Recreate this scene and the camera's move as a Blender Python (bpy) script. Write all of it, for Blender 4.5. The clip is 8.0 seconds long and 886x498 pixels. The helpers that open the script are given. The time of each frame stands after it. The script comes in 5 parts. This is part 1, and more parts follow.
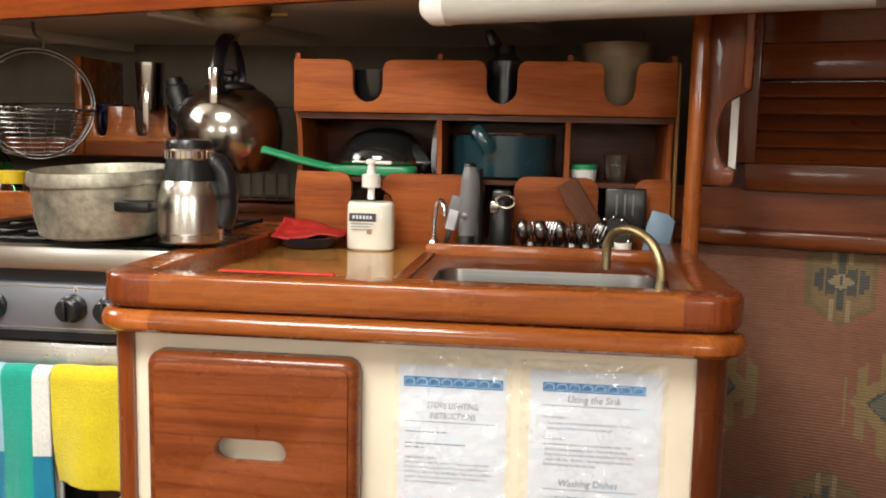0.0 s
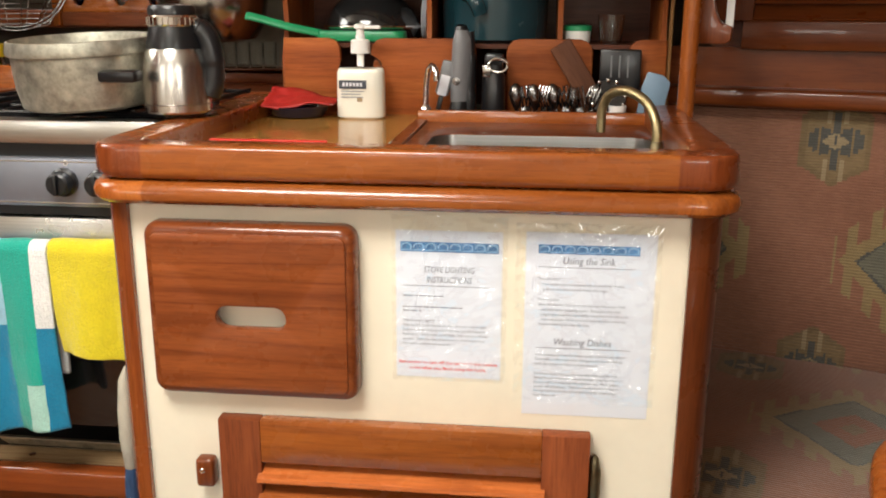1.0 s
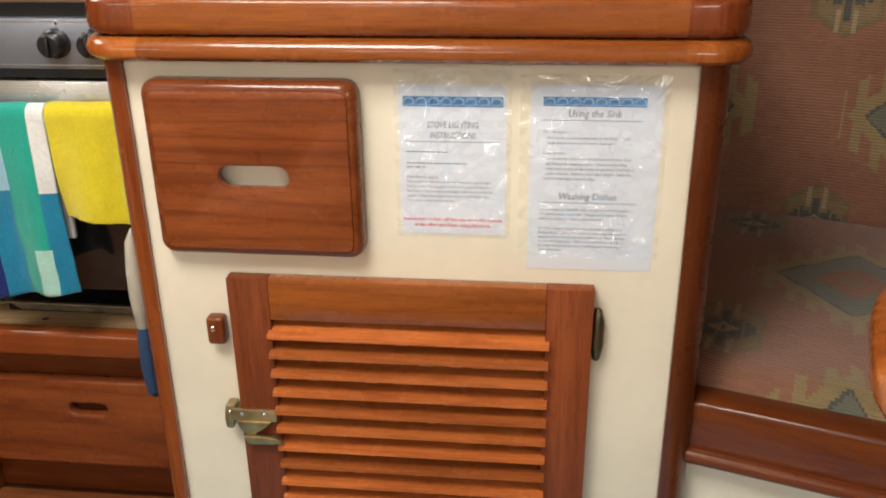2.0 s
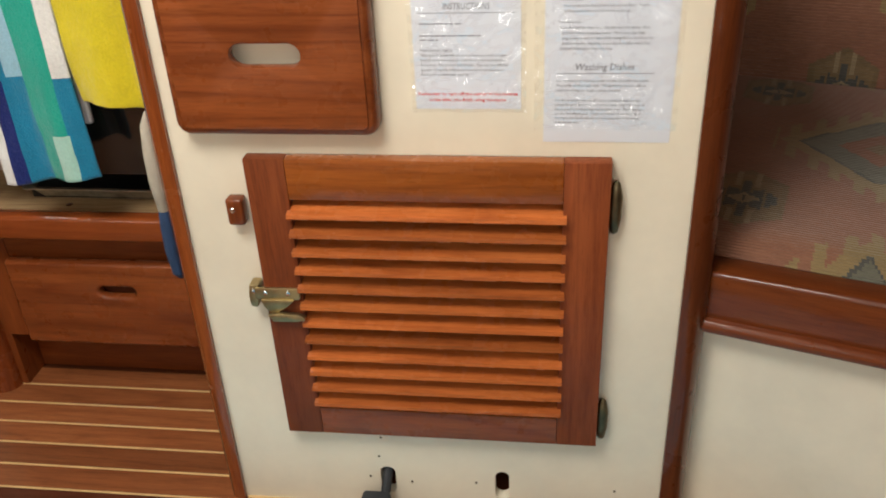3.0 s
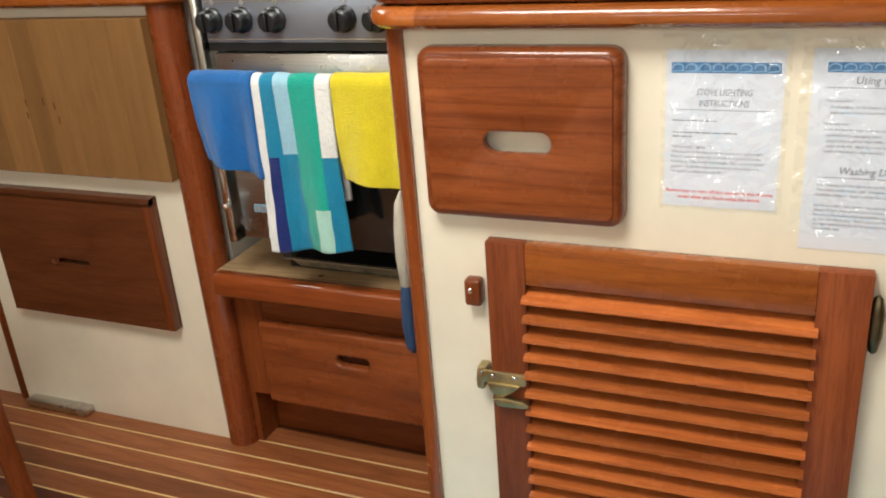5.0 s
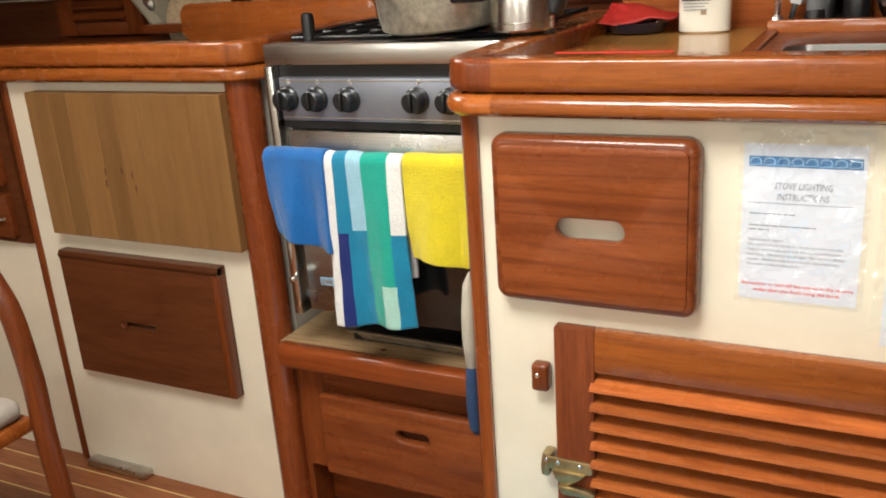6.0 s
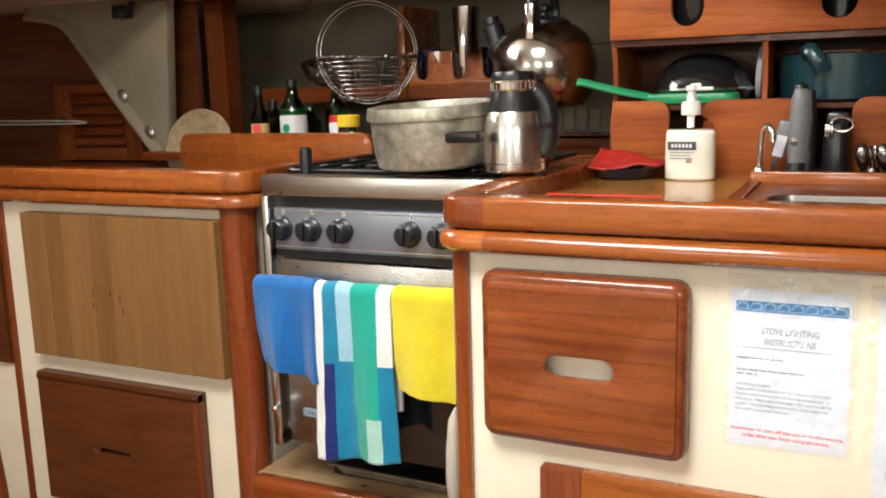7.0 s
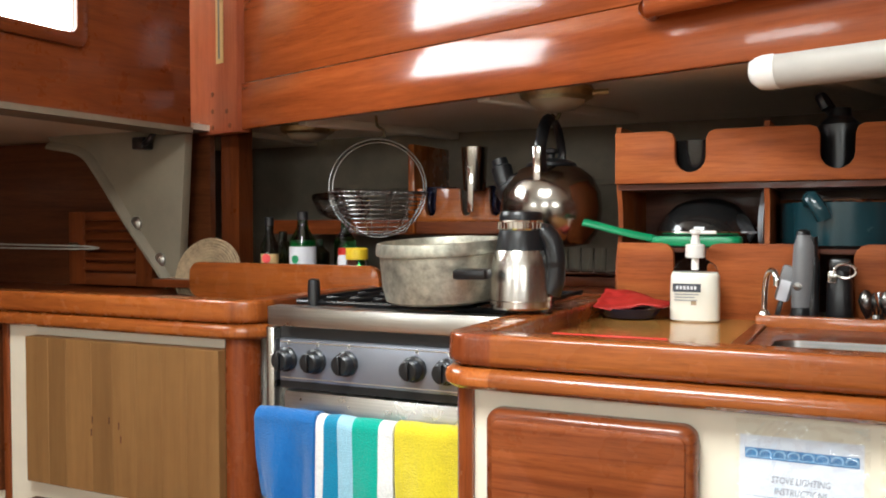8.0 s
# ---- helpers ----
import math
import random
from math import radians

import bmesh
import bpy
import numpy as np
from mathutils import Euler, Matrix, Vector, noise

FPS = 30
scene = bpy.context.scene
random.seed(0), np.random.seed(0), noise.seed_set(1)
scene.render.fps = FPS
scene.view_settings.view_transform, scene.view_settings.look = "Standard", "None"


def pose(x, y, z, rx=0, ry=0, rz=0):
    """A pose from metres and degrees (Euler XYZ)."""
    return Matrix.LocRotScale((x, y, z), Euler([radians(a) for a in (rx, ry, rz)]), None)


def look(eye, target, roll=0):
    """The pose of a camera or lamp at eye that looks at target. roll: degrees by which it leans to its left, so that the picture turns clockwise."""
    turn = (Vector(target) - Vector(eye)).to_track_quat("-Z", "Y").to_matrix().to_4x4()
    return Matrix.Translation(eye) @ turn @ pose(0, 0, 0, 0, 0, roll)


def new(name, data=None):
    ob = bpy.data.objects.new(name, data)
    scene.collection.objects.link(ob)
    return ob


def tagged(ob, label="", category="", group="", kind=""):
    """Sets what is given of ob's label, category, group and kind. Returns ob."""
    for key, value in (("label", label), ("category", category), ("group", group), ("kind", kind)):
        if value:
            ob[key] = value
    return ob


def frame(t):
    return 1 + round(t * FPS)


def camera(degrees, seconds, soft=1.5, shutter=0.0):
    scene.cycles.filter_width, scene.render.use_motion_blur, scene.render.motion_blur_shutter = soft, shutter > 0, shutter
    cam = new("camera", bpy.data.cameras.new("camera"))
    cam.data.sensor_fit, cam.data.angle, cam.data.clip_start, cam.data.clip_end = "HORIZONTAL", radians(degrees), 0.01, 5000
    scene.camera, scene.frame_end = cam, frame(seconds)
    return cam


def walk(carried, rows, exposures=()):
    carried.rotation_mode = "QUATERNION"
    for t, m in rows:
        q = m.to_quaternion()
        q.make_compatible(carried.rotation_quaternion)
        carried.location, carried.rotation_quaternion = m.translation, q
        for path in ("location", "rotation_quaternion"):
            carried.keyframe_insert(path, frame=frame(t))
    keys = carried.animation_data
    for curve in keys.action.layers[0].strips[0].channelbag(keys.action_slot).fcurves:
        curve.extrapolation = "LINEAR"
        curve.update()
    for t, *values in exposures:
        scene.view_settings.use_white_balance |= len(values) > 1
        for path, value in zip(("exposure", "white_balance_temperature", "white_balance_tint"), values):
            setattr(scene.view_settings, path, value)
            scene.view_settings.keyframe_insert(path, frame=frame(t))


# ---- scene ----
cam = camera(53.0, 8.0, soft=1.9)
PATH = [
    (0, (0.497, -1.011, 1.142), (0.261, 0.96, 0.898), 1.2),
    (0.5, (0.49, -1.01, 1.145), (0.282, 0.944, 0.774), 0.8),
    (1, (0.492, -1.009, 1.132), (0.286, 0.911, 0.608), 0.2),
    (1.5, (0.492, -1.006, 1.124), (0.287, 0.862, 0.439), -0.4),
    (1.7, (0.489, -1.008, 1.117), (0.292, 0.844, 0.387), -0.4),
    (3, (0.498, -1.009, 1.104), (0.25, 0.689, 0.075), -2.9),
    (3.5, (0.492, -1.006, 1.099), (0.255, 0.633, -0.023), -3.4),
    (4, (0.493, -1.008, 1.096), (0.132, 0.661, 0.056), -4.6),
    (4.5, (0.49, -1.02, 1.087), (-0.082, 0.671, 0.185), -4.9),
    (5, (0.489, -1.026, 1.082), (-0.261, 0.656, 0.301), -4.5),
    (5.2, (0.476, -1.021, 1.098), (-0.327, 0.643, 0.331), -5.2),
    (6.3, (0.465, -1.032, 1.111), (-0.409, 0.677, 0.551), -3.3),
    (6.5, (0.464, -1.035, 1.11), (-0.405, 0.696, 0.612), -2.7),
    (7, (0.461, -1.035, 1.111), (-0.394, 0.738, 0.757), -1.6),
    (7.5, (0.46, -1.038, 1.114), (-0.395, 0.757, 0.897), -0.7),
    (8, (0.46, -1.044, 1.118), (-0.411, 0.755, 1.058), -0.1),
]
walk(cam, [(t, look(eye, target, roll)) for t, eye, target, roll in PATH], [(0, -0.33, 6400, 7), (0.5, -0.35, 6450, 8), (1.2, -0.34, 6500, 8), (1.7, -0.50, 6500, 8), (2.8, -0.74, 6450, 8), (3.1, -0.70, 6450, 8), (3.5, -0.28, 6450, 8), (4.0, -0.33, 6400, 7), (4.5, -0.60, 6300, 5), (5.0, -0.50, 6300, 5), (6.5, -0.24, 6250, 7), (7.4, -0.11, 6050, 7), (8.0, -0.15, 5800, 4)])

# ---- light: daylight through the deck hatches and the ports opposite ----
world = bpy.data.worlds.new("sky")
scene.world = world
world.use_nodes = True
wn = world.node_tree.nodes
sky = wn.new("ShaderNodeTexSky")
sky.sky_type, sky.sun_disc = "NISHITA", False
sky.sun_elevation, sky.sun_rotation = radians(50), radians(200)
wn["Background"].inputs["Strength"].default_value = 0.12
world.node_tree.links.new(sky.outputs["Color"], wn["Background"].inputs["Color"])


def area_lamp(name, m, sx, sy, watts, colour):
    data = bpy.data.lights.new(name, "AREA")
    data.shape, data.size, data.size_y, data.energy, data.color = "RECTANGLE", sx, sy, watts, colour
    ob = new(name, data)
    ob.matrix_world = m
    return ob


DAY = (1.0, 0.95, 0.87)
area_lamp("hatch_light_companionway", pose(-1.75, -1.42, 2.0), 0.58, 0.62, 24, DAY)
area_lamp("hatch_light_saloon", pose(-0.05, -0.90, 2.0), 0.62, 0.62, 52, DAY)
for px, watts in ((-1.2, 6), (0.1, 7), (1.4, 12)):
    area_lamp("port_light", pose(px, -2.19, 1.45, 90, 0, 180) @ pose(0, 0, 0, 180, 0, 0), 0.6, 0.26, watts, DAY)

# ---- materials ----


def nodes_of(name, rough=0.5, metal=0.0, colour=(0.5, 0.5, 0.5)):
    m = bpy.data.materials.new(name)
    m.use_nodes = True
    nt = m.node_tree
    b = nt.nodes["Principled BSDF"]
    b.inputs["Roughness"].default_value = rough
    b.inputs["Metallic"].default_value = metal
    b.inputs["Base Color"].default_value = (*colour, 1)
    return m, nt, b


def ramp(nt, fac, stops):
    r = nt.nodes.new("ShaderNodeValToRGB")
    while len(r.color_ramp.elements) < len(stops):
        r.color_ramp.elements.new(0.5)
    for e, (p, c) in zip(r.color_ramp.elements, stops):
        e.position, e.color = p, (*c, 1)
    nt.links.new(fac, r.inputs[0])
    return r.outputs[0]


def spread(nt, scale=(1, 1, 1), shift=True):
    """Object coordinates, scaled, shifted a little from one object to the next."""
    tc = nt.nodes.new("ShaderNodeTexCoord")
    mp = nt.nodes.new("ShaderNodeMapping")
    mp.inputs["Scale"].default_value = scale
    nt.links.new(tc.outputs["Object"], mp.inputs["Vector"])
    if shift:
        oi = nt.nodes.new("ShaderNodeObjectInfo")
        mu = nt.nodes.new("ShaderNodeMath")
        mu.operation = "MULTIPLY"
        mu.inputs[1].default_value = 37.0
        nt.links.new(oi.outputs["Random"], mu.inputs[0])
        nt.links.new(mu.outputs[0], mp.inputs["Location"])
    return mp.outputs["Vector"]


def noise_tex(nt, vec, scale, detail=4, rough=0.6, dist=0.0):
    n = nt.nodes.new("ShaderNodeTexNoise")
    n.inputs["Scale"].default_value = scale
    n.inputs["Detail"].default_value = detail
    n.inputs["Roughness"].default_value = rough
    n.inputs["Distortion"].default_value = dist
    nt.links.new(vec, n.inputs["Vector"])
    return n.outputs["Fac"]


def bump(nt, b, fac, strength, dist=0.002):
    bp = nt.nodes.new("ShaderNodeBump")
    bp.inputs["Strength"].default_value = strength
    bp.inputs["Distance"].default_value = dist
    nt.links.new(fac, bp.inputs["Height"])
    nt.links.new(bp.outputs[0], b.inputs["Normal"])


def mix(nt, fac, a, c, mode="MIX"):
    mx = nt.nodes.new("ShaderNodeMix")
    mx.data_type, mx.blend_type = "RGBA", mode
    if isinstance(fac, float):
        mx.inputs[0].default_value = fac
    else:
        nt.links.new(fac, mx.inputs[0])
    for k, v in ((6, a), (7, c)):
        if isinstance(v, tuple):
            mx.inputs[k].default_value = (*v, 1)
        else:
            nt.links.new(v, mx.inputs[k])
    return mx.outputs[2]


def wood(name, dark, mid, light, axis="x", rough=0.22, coat=0.55, fine=1.0, vary=0.25, lines=0.45, threads=0.6):
    """Sawn and varnished timber with its grain along one axis."""
    m, nt, b = nodes_of(name, rough)
    stretch = {"x": (1.0, 14, 14), "y": (14, 1.0, 14), "z": (14, 14, 1.0)}[axis]
    vec = spread(nt, stretch)
    broad = noise_tex(nt, vec, 1.6 * fine, 5, 0.62, 0.7)
    grain = noise_tex(nt, vec, 9.0 * fine, 3, 0.7, 0.2)
    col = ramp(nt, broad, [(0.15, dark), (0.5, mid), (0.85, light)])
    pores = ramp(nt, grain, [(0.35, (0.72, 0.68, 0.66)), (0.6, (1.0, 1.0, 1.0))])
    col = mix(nt, 0.5, col, pores, "MULTIPLY")
    rings = nt.nodes.new("ShaderNodeMath")
    rings.operation = "PINGPONG"
    rings.inputs[1].default_value = 0.035
    nt.links.new(noise_tex(nt, vec, 0.55 * fine, 2, 0.45, 0.4), rings.inputs[0])
    figure = ramp(nt, rings.outputs[0], [(0.0, (0.62, 0.52, 0.50)), (0.006, (0.84, 0.80, 0.78)), (0.018, (1.0, 1.0, 1.0))])
    col = mix(nt, lines, col, figure, "MULTIPLY")
    fibre = noise_tex(nt, spread(nt, tuple(4.0 if k == 1.0 else k * 5 for k in stretch)), 5.0 * fine, 3, 0.75, 0.3)
    col = mix(nt, threads, col, ramp(nt, fibre, [(0.36, (0.66, 0.60, 0.58)), (0.52, (1.0, 1.0, 1.0))]), "MULTIPLY")
    oi = nt.nodes.new("ShaderNodeObjectInfo")
    tone = ramp(nt, oi.outputs["Random"], [(0.0, (1 - vary,) * 3), (1.0, (1 + vary * 0.4,) * 3)])
    col = mix(nt, 1.0, col, tone, "MULTIPLY")
    nt.links.new(col, b.inputs["Base Color"])
    b.inputs["Coat Weight"].default_value = coat
    b.inputs["Coat Roughness"].default_value = 0.06
    b.inputs["Specular IOR Level"].default_value = 0.2
    wear = noise_tex(nt, spread(nt, (1, 1, 1)), 22, 3)
    rr_ = nt.nodes.new("ShaderNodeMapRange")
    rr_.inputs[3].default_value, rr_.inputs[4].default_value = rough * 0.7, rough * 1.7
    nt.links.new(wear, rr_.inputs[0])
    nt.links.new(rr_.outputs[0], b.inputs["Roughness"])
    bump(nt, b, grain, 0.12, 0.0008)
    peel = nt.nodes.new("ShaderNodeBump")
    peel.inputs["Strength"].default_value, peel.inputs["Distance"].default_value = 0.22, 0.0012
    nt.links.new(noise_tex(nt, spread(nt, tuple(k ** 0.35 for k in stretch)), 38, 3, 0.6), peel.inputs["Height"])
    nt.links.new(peel.outputs[0], b.inputs["Coat Normal"])
    return m


def plain(name, colour, rough=0.5, metal=0.0, blot=0.12, scale=14.0, bumpy=0.05, coat=0.0):
    """A material of one kind with mottling and fine relief."""
    m, nt, b = nodes_of(name, rough, metal)
    vec = spread(nt)
    n1 = noise_tex(nt, vec, scale, 5, 0.65)
    n2 = noise_tex(nt, vec, scale * 9, 3, 0.6)
    lo = tuple(max(0.0, c * (1 - blot)) for c in colour)
    hi = tuple(min(1.0, c * (1 + blot)) for c in colour)
    nt.links.new(ramp(nt, n1, [(0.3, lo), (0.7, hi)]), b.inputs["Base Color"])
    rr_ = nt.nodes.new("ShaderNodeMapRange")
    rr_.inputs[3].default_value, rr_.inputs[4].default_value = rough * 0.8, min(1.0, rough * 1.25)
    nt.links.new(n1, rr_.inputs[0])
    nt.links.new(rr_.outputs[0], b.inputs["Roughness"])
    b.inputs["Coat Weight"].default_value = coat
    if bumpy:
        bump(nt, b, n2, bumpy, 0.001)
    return m


def brushed(name, colour, rough, axis="x"):
    m, nt, b = nodes_of(name, rough, 1.0, colour)
    stretch = {"x": (1, 60, 60), "y": (60, 1, 60), "z": (60, 60, 1)}[axis]
    n = noise_tex(nt, spread(nt, stretch), 6, 3)
    nt.links.new(ramp(nt, n, [(0.3, tuple(c * 0.8 for c in colour)), (0.7, colour)]), b.inputs["Base Color"])
    rr_ = nt.nodes.new("ShaderNodeMapRange")
    rr_.inputs[3].default_value, rr_.inputs[4].default_value = rough * 0.75, rough * 1.3
    nt.links.new(noise_tex(nt, spread(nt), 9, 4), rr_.inputs[0])
    nt.links.new(rr_.outputs[0], b.inputs["Roughness"])
    bump(nt, b, n, 0.08, 0.0005)
    return m


def clear(name, colour=(1, 1, 1), rough=0.02, ior=1.45, body=1.0):
    m, nt, b = nodes_of(name, rough, 0.0, colour)
    b.inputs["Transmission Weight"].default_value = body
    b.inputs["IOR"].default_value = ior
    return m


def cloth_mat(name, attr, fuzz=220.0, strength=0.6, rough=0.95, weave=(1, 1, 1)):
    """Cloth whose woven or printed colours lie in the colour layer of its mesh."""
    m, nt, b = nodes_of(name, rough)
    at = nt.nodes.new("ShaderNodeAttribute")
    at.attribute_name = attr
    n = noise_tex(nt, spread(nt, weave, False), fuzz, 3, 0.7)
    n0 = noise_tex(nt, spread(nt, (1, 1, 1), False), 12, 4, 0.6)
    c1 = mix(nt, 1.0, at.outputs["Color"], ramp(nt, n, [(0.25, (0.84, 0.84, 0.84)), (0.75, (1.08, 1.08, 1.08))]), "MULTIPLY")
    c2 = mix(nt, 1.0, c1, ramp(nt, n0, [(0.3, (0.86, 0.86, 0.86)), (0.7, (1.05, 1.05, 1.05))]), "MULTIPLY")
    nt.links.new(c2, b.inputs["Base Color"])
    b.inputs["Specular IOR Level"].default_value = 0.15
    b.inputs["Sheen Weight"].default_value = 0.25
    bump(nt, b, n, strength, 0.003)
    return m


# varnished teak and mahogany, by the way the grain runs
TD, TM, TL = (0.20, 0.046, 0.009), (0.35, 0.095, 0.017), (0.48, 0.155, 0.032)
teak_x = wood("varnished_teak_x", TD, TM, TL, "x")
teak_y = wood("varnished_teak_y", TD, TM, TL, "y")
teak_z = wood("varnished_teak_z", TD, TM, TL, "z")
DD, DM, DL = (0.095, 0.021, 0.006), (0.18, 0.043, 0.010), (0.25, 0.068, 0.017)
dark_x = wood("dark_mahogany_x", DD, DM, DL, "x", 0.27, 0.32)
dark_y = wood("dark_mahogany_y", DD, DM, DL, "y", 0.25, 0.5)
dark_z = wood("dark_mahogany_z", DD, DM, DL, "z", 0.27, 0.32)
gold_x = wood("light_teak_x", (0.46, 0.20, 0.042), (0.62, 0.31, 0.075), (0.70, 0.39, 0.11), "x", 0.16, 0.45)
satin_x = wood("satin_teak_x", TD, (0.33, 0.085, 0.018), TL, "x", 0.5, 0.0)
satin_z = wood("satin_teak_z", TD, (0.33, 0.085, 0.018), TL, "z", 0.5, 0.0)
red_z = wood("red_mahogany_z", (0.12, 0.026, 0.008), (0.22, 0.050, 0.013), (0.30, 0.078, 0.020), "z", 0.22, 0.6)
red_x = wood("red_mahogany_x", (0.14, 0.033, 0.010), (0.235, 0.060, 0.016), (0.31, 0.086, 0.022), "x", 0.24, 0.45, 0.9, 0.15, 0.75)
ov_x = wood("overhead_mahogany_x", (0.15, 0.030, 0.008), (0.28, 0.062, 0.014), (0.37, 0.096, 0.024), "x", 0.16, 0.7, 0.8, 0.2, 0.25, 0.3)
post_z = wood("post_teak_z", (0.14, 0.031, 0.008), (0.24, 0.058, 0.013), (0.33, 0.092, 0.021), "z", 0.2, 0.6)
slat_m = wood("slat_teak", (0.25, 0.062, 0.016), (0.47, 0.128, 0.032), (0.60, 0.19, 0.052), "x", 0.22, 0.6, 1.2, 0.35)
sole_m = wood("sole_teak", (0.17, 0.050, 0.017), (0.29, 0.098, 0.034), (0.37, 0.140, 0.052), "x", 0.33, 0.3, 1.0, 0.3)
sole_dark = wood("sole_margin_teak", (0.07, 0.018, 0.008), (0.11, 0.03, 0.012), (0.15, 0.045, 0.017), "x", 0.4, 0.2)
holly = plain("holly_strip", (0.66, 0.45, 0.20), 0.5, 0, 0.15, 20)
maple_m = wood("worn_maple", (0.18, 0.084, 0.026), (0.245, 0.123, 0.040), (0.29, 0.153, 0.054), "z", 0.55, 0.08, 0.3, 0.17, 0.1, 0.12)
door_z = wood("door_mahogany_z", (0.13, 0.030, 0.009), (0.225, 0.054, 0.015), (0.30, 0.080, 0.022), "z", 0.42, 0.08)
stile_m = wood("stile_mahogany_z", (0.22, 0.052, 0.022), (0.34, 0.088, 0.038), (0.42, 0.120, 0.052), "z", 0.3, 0.3, 0.8, 0.1, 0.2, 0.25)
walnut_x = wood("dark_board_x", (0.055, 0.016, 0.006), (0.105, 0.031, 0.010), (0.15, 0.047, 0.016), "x", 0.3, 0.3)
worn_dark = wood("worn_dark_wood", (0.07, 0.026, 0.012), (0.12, 0.046, 0.022), (0.16, 0.068, 0.034), "z", 0.6, 0.0)
# post timber darkened for the side turned from the light
post_shaded = wood("shaded_post_z", (0.075, 0.017, 0.006), (0.135, 0.034, 0.010), (0.185, 0.051, 0.015), "z", 0.25, 0.45)
raw_pine = wood("raw_pine", (0.38, 0.24, 0.12), (0.46, 0.31, 0.16), (0.52, 0.36, 0.20), "x", 0.7, 0.0)
cream = plain("cream_paint", (0.76, 0.69, 0.55), 0.38, 0, 0.09, 4, 0.04, 0.1)
white_paint = plain("white_overhead", (0.74, 0.68, 0.57), 0.5, 0, 0.07, 4, 0.05)
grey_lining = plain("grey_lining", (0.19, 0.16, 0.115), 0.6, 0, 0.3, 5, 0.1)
# the knee's off-white, darkened to stand in for shade
knee_shaded_paint = plain("knee_shaded_paint", (0.22, 0.185, 0.13), 0.5, 0, 0.15, 6, 0.08)
steel_x = brushed("brushed_steel_x", (0.62, 0.61, 0.58), 0.28, "x")
steel_z = brushed("brushed_steel_z", (0.66, 0.64, 0.60), 0.24, "z")
sink_steel = brushed("sink_steel", (0.34, 0.33, 0.31), 0.3, "x")
chrome = plain("chrome", (0.72, 0.71, 0.69), 0.09, 1.0, 0.05, 30, 0.0)
mirror_steel = plain("polished_steel", (0.38, 0.36, 0.33), 0.17, 1.0, 0.10, 8, 0.01)
brass = plain("aged_brass", (0.40, 0.32, 0.17), 0.42, 1.0, 0.3, 40, 0.05)
bronze = plain("tarnished_bronze", (0.16, 0.13, 0.075), 0.42, 1.0, 0.35, 40, 0.1)
alu = plain("worn_aluminium", (0.42, 0.405, 0.33), 0.42, 0.8, 0.42, 48, 0.3)
black_plastic = plain("black_plastic", (0.009, 0.009, 0.010), 0.3, 0, 0.2, 20, 0.05)
black_gloss = plain("black_enamel", (0.012, 0.012, 0.012), 0.12, 0, 0.2, 10, 0.0, 0.4)
rubber = plain("black_rubber", (0.014, 0.017, 0.021), 0.6, 0, 0.2, 20, 0.1)
grey_plastic = plain("grey_plastic", (0.16, 0.16, 0.165), 0.4, 0, 0.1, 20, 0.05)
panel_grey = plain("control_panel_grey", (0.24, 0.255, 0.30), 0.3, 0.6, 0.1, 8, 0.03)
white_plastic = plain("white_plastic", (0.80, 0.78, 0.74), 0.3, 0, 0.04, 10, 0.0)
lamp_white = plain("lamp_casing", (0.46, 0.44, 0.40), 0.35, 0, 0.06, 10, 0.02)
soap_m = plain("cream_soap", (0.80, 0.77, 0.66), 0.2, 0, 0.03, 8, 0.0, 0.3)
green_plastic = plain("green_plastic", (0.018, 0.26, 0.10), 0.35, 0, 0.1, 10, 0.02)
blue_plastic = plain("pale_blue_plastic", (0.20, 0.30, 0.40), 0.4, 0, 0.1, 10, 0.02)
teal_enamel = plain("teal_enamel", (0.008, 0.036, 0.046), 0.25, 0, 0.15, 10, 0.02, 0.3)
red_silicone = plain("red_silicone", (0.40, 0.018, 0.014), 0.5, 0, 0.1, 30, 0.1)
navy_enamel = plain("navy_enamel", (0.008, 0.010, 0.03), 0.15, 0, 0.2, 10, 0.0, 0.3)
straw = plain("woven_straw", (0.34, 0.25, 0.15), 0.85, 0, 0.35, 60, 0.4)
yellow_plastic = plain("yellow_plastic", (0.75, 0.52, 0.02), 0.4, 0, 0.06, 10)
paper_m = plain("paper", (0.66, 0.675, 0.72), 0.6, 0, 0.02, 12, 0.02)
ink = plain("dark_ink", (0.05, 0.055, 0.07), 0.6, 0, 0.1, 30, 0.0)
grey_ink = plain("grey_ink", (0.24, 0.25, 0.28), 0.6, 0, 0.1, 30, 0.0)
red_ink = plain("red_ink", (0.72, 0.07, 0.07), 0.6, 0, 0.1, 30, 0.0)
blue_ink = plain("blue_ink", (0.08, 0.22, 0.42), 0.6, 0, 0.25, 60, 0.0)
pale_blue_ink = plain("pale_blue_ink", (0.30, 0.50, 0.68), 0.6, 0, 0.2, 60, 0.0)
red_stick = plain("red_plastic", (0.50, 0.02, 0.012), 0.3, 0, 0.1, 20, 0.0)
glass_m = clear("clear_glass", (0.95, 0.97, 0.96))
green_glass = clear("green_glass", (0.10, 0.42, 0.12))
dark_glass = clear("dark_glass", (0.05, 0.09, 0.04))
soap_clear = clear("clear_bottle", (0.98, 0.98, 0.97), 0.05, 1.08)
cord_m = plain("white_cord", (0.40, 0.37, 0.31), 0.8, 0, 0.1, 60, 0.1)
cotton_white = plain("white_cotton", (0.40, 0.36, 0.29), 0.95, 0, 0.12, 40, 0.5)
denim_blue = plain("blue_cotton", (0.015, 0.04, 0.10), 0.95, 0, 0.2, 60, 0.5)
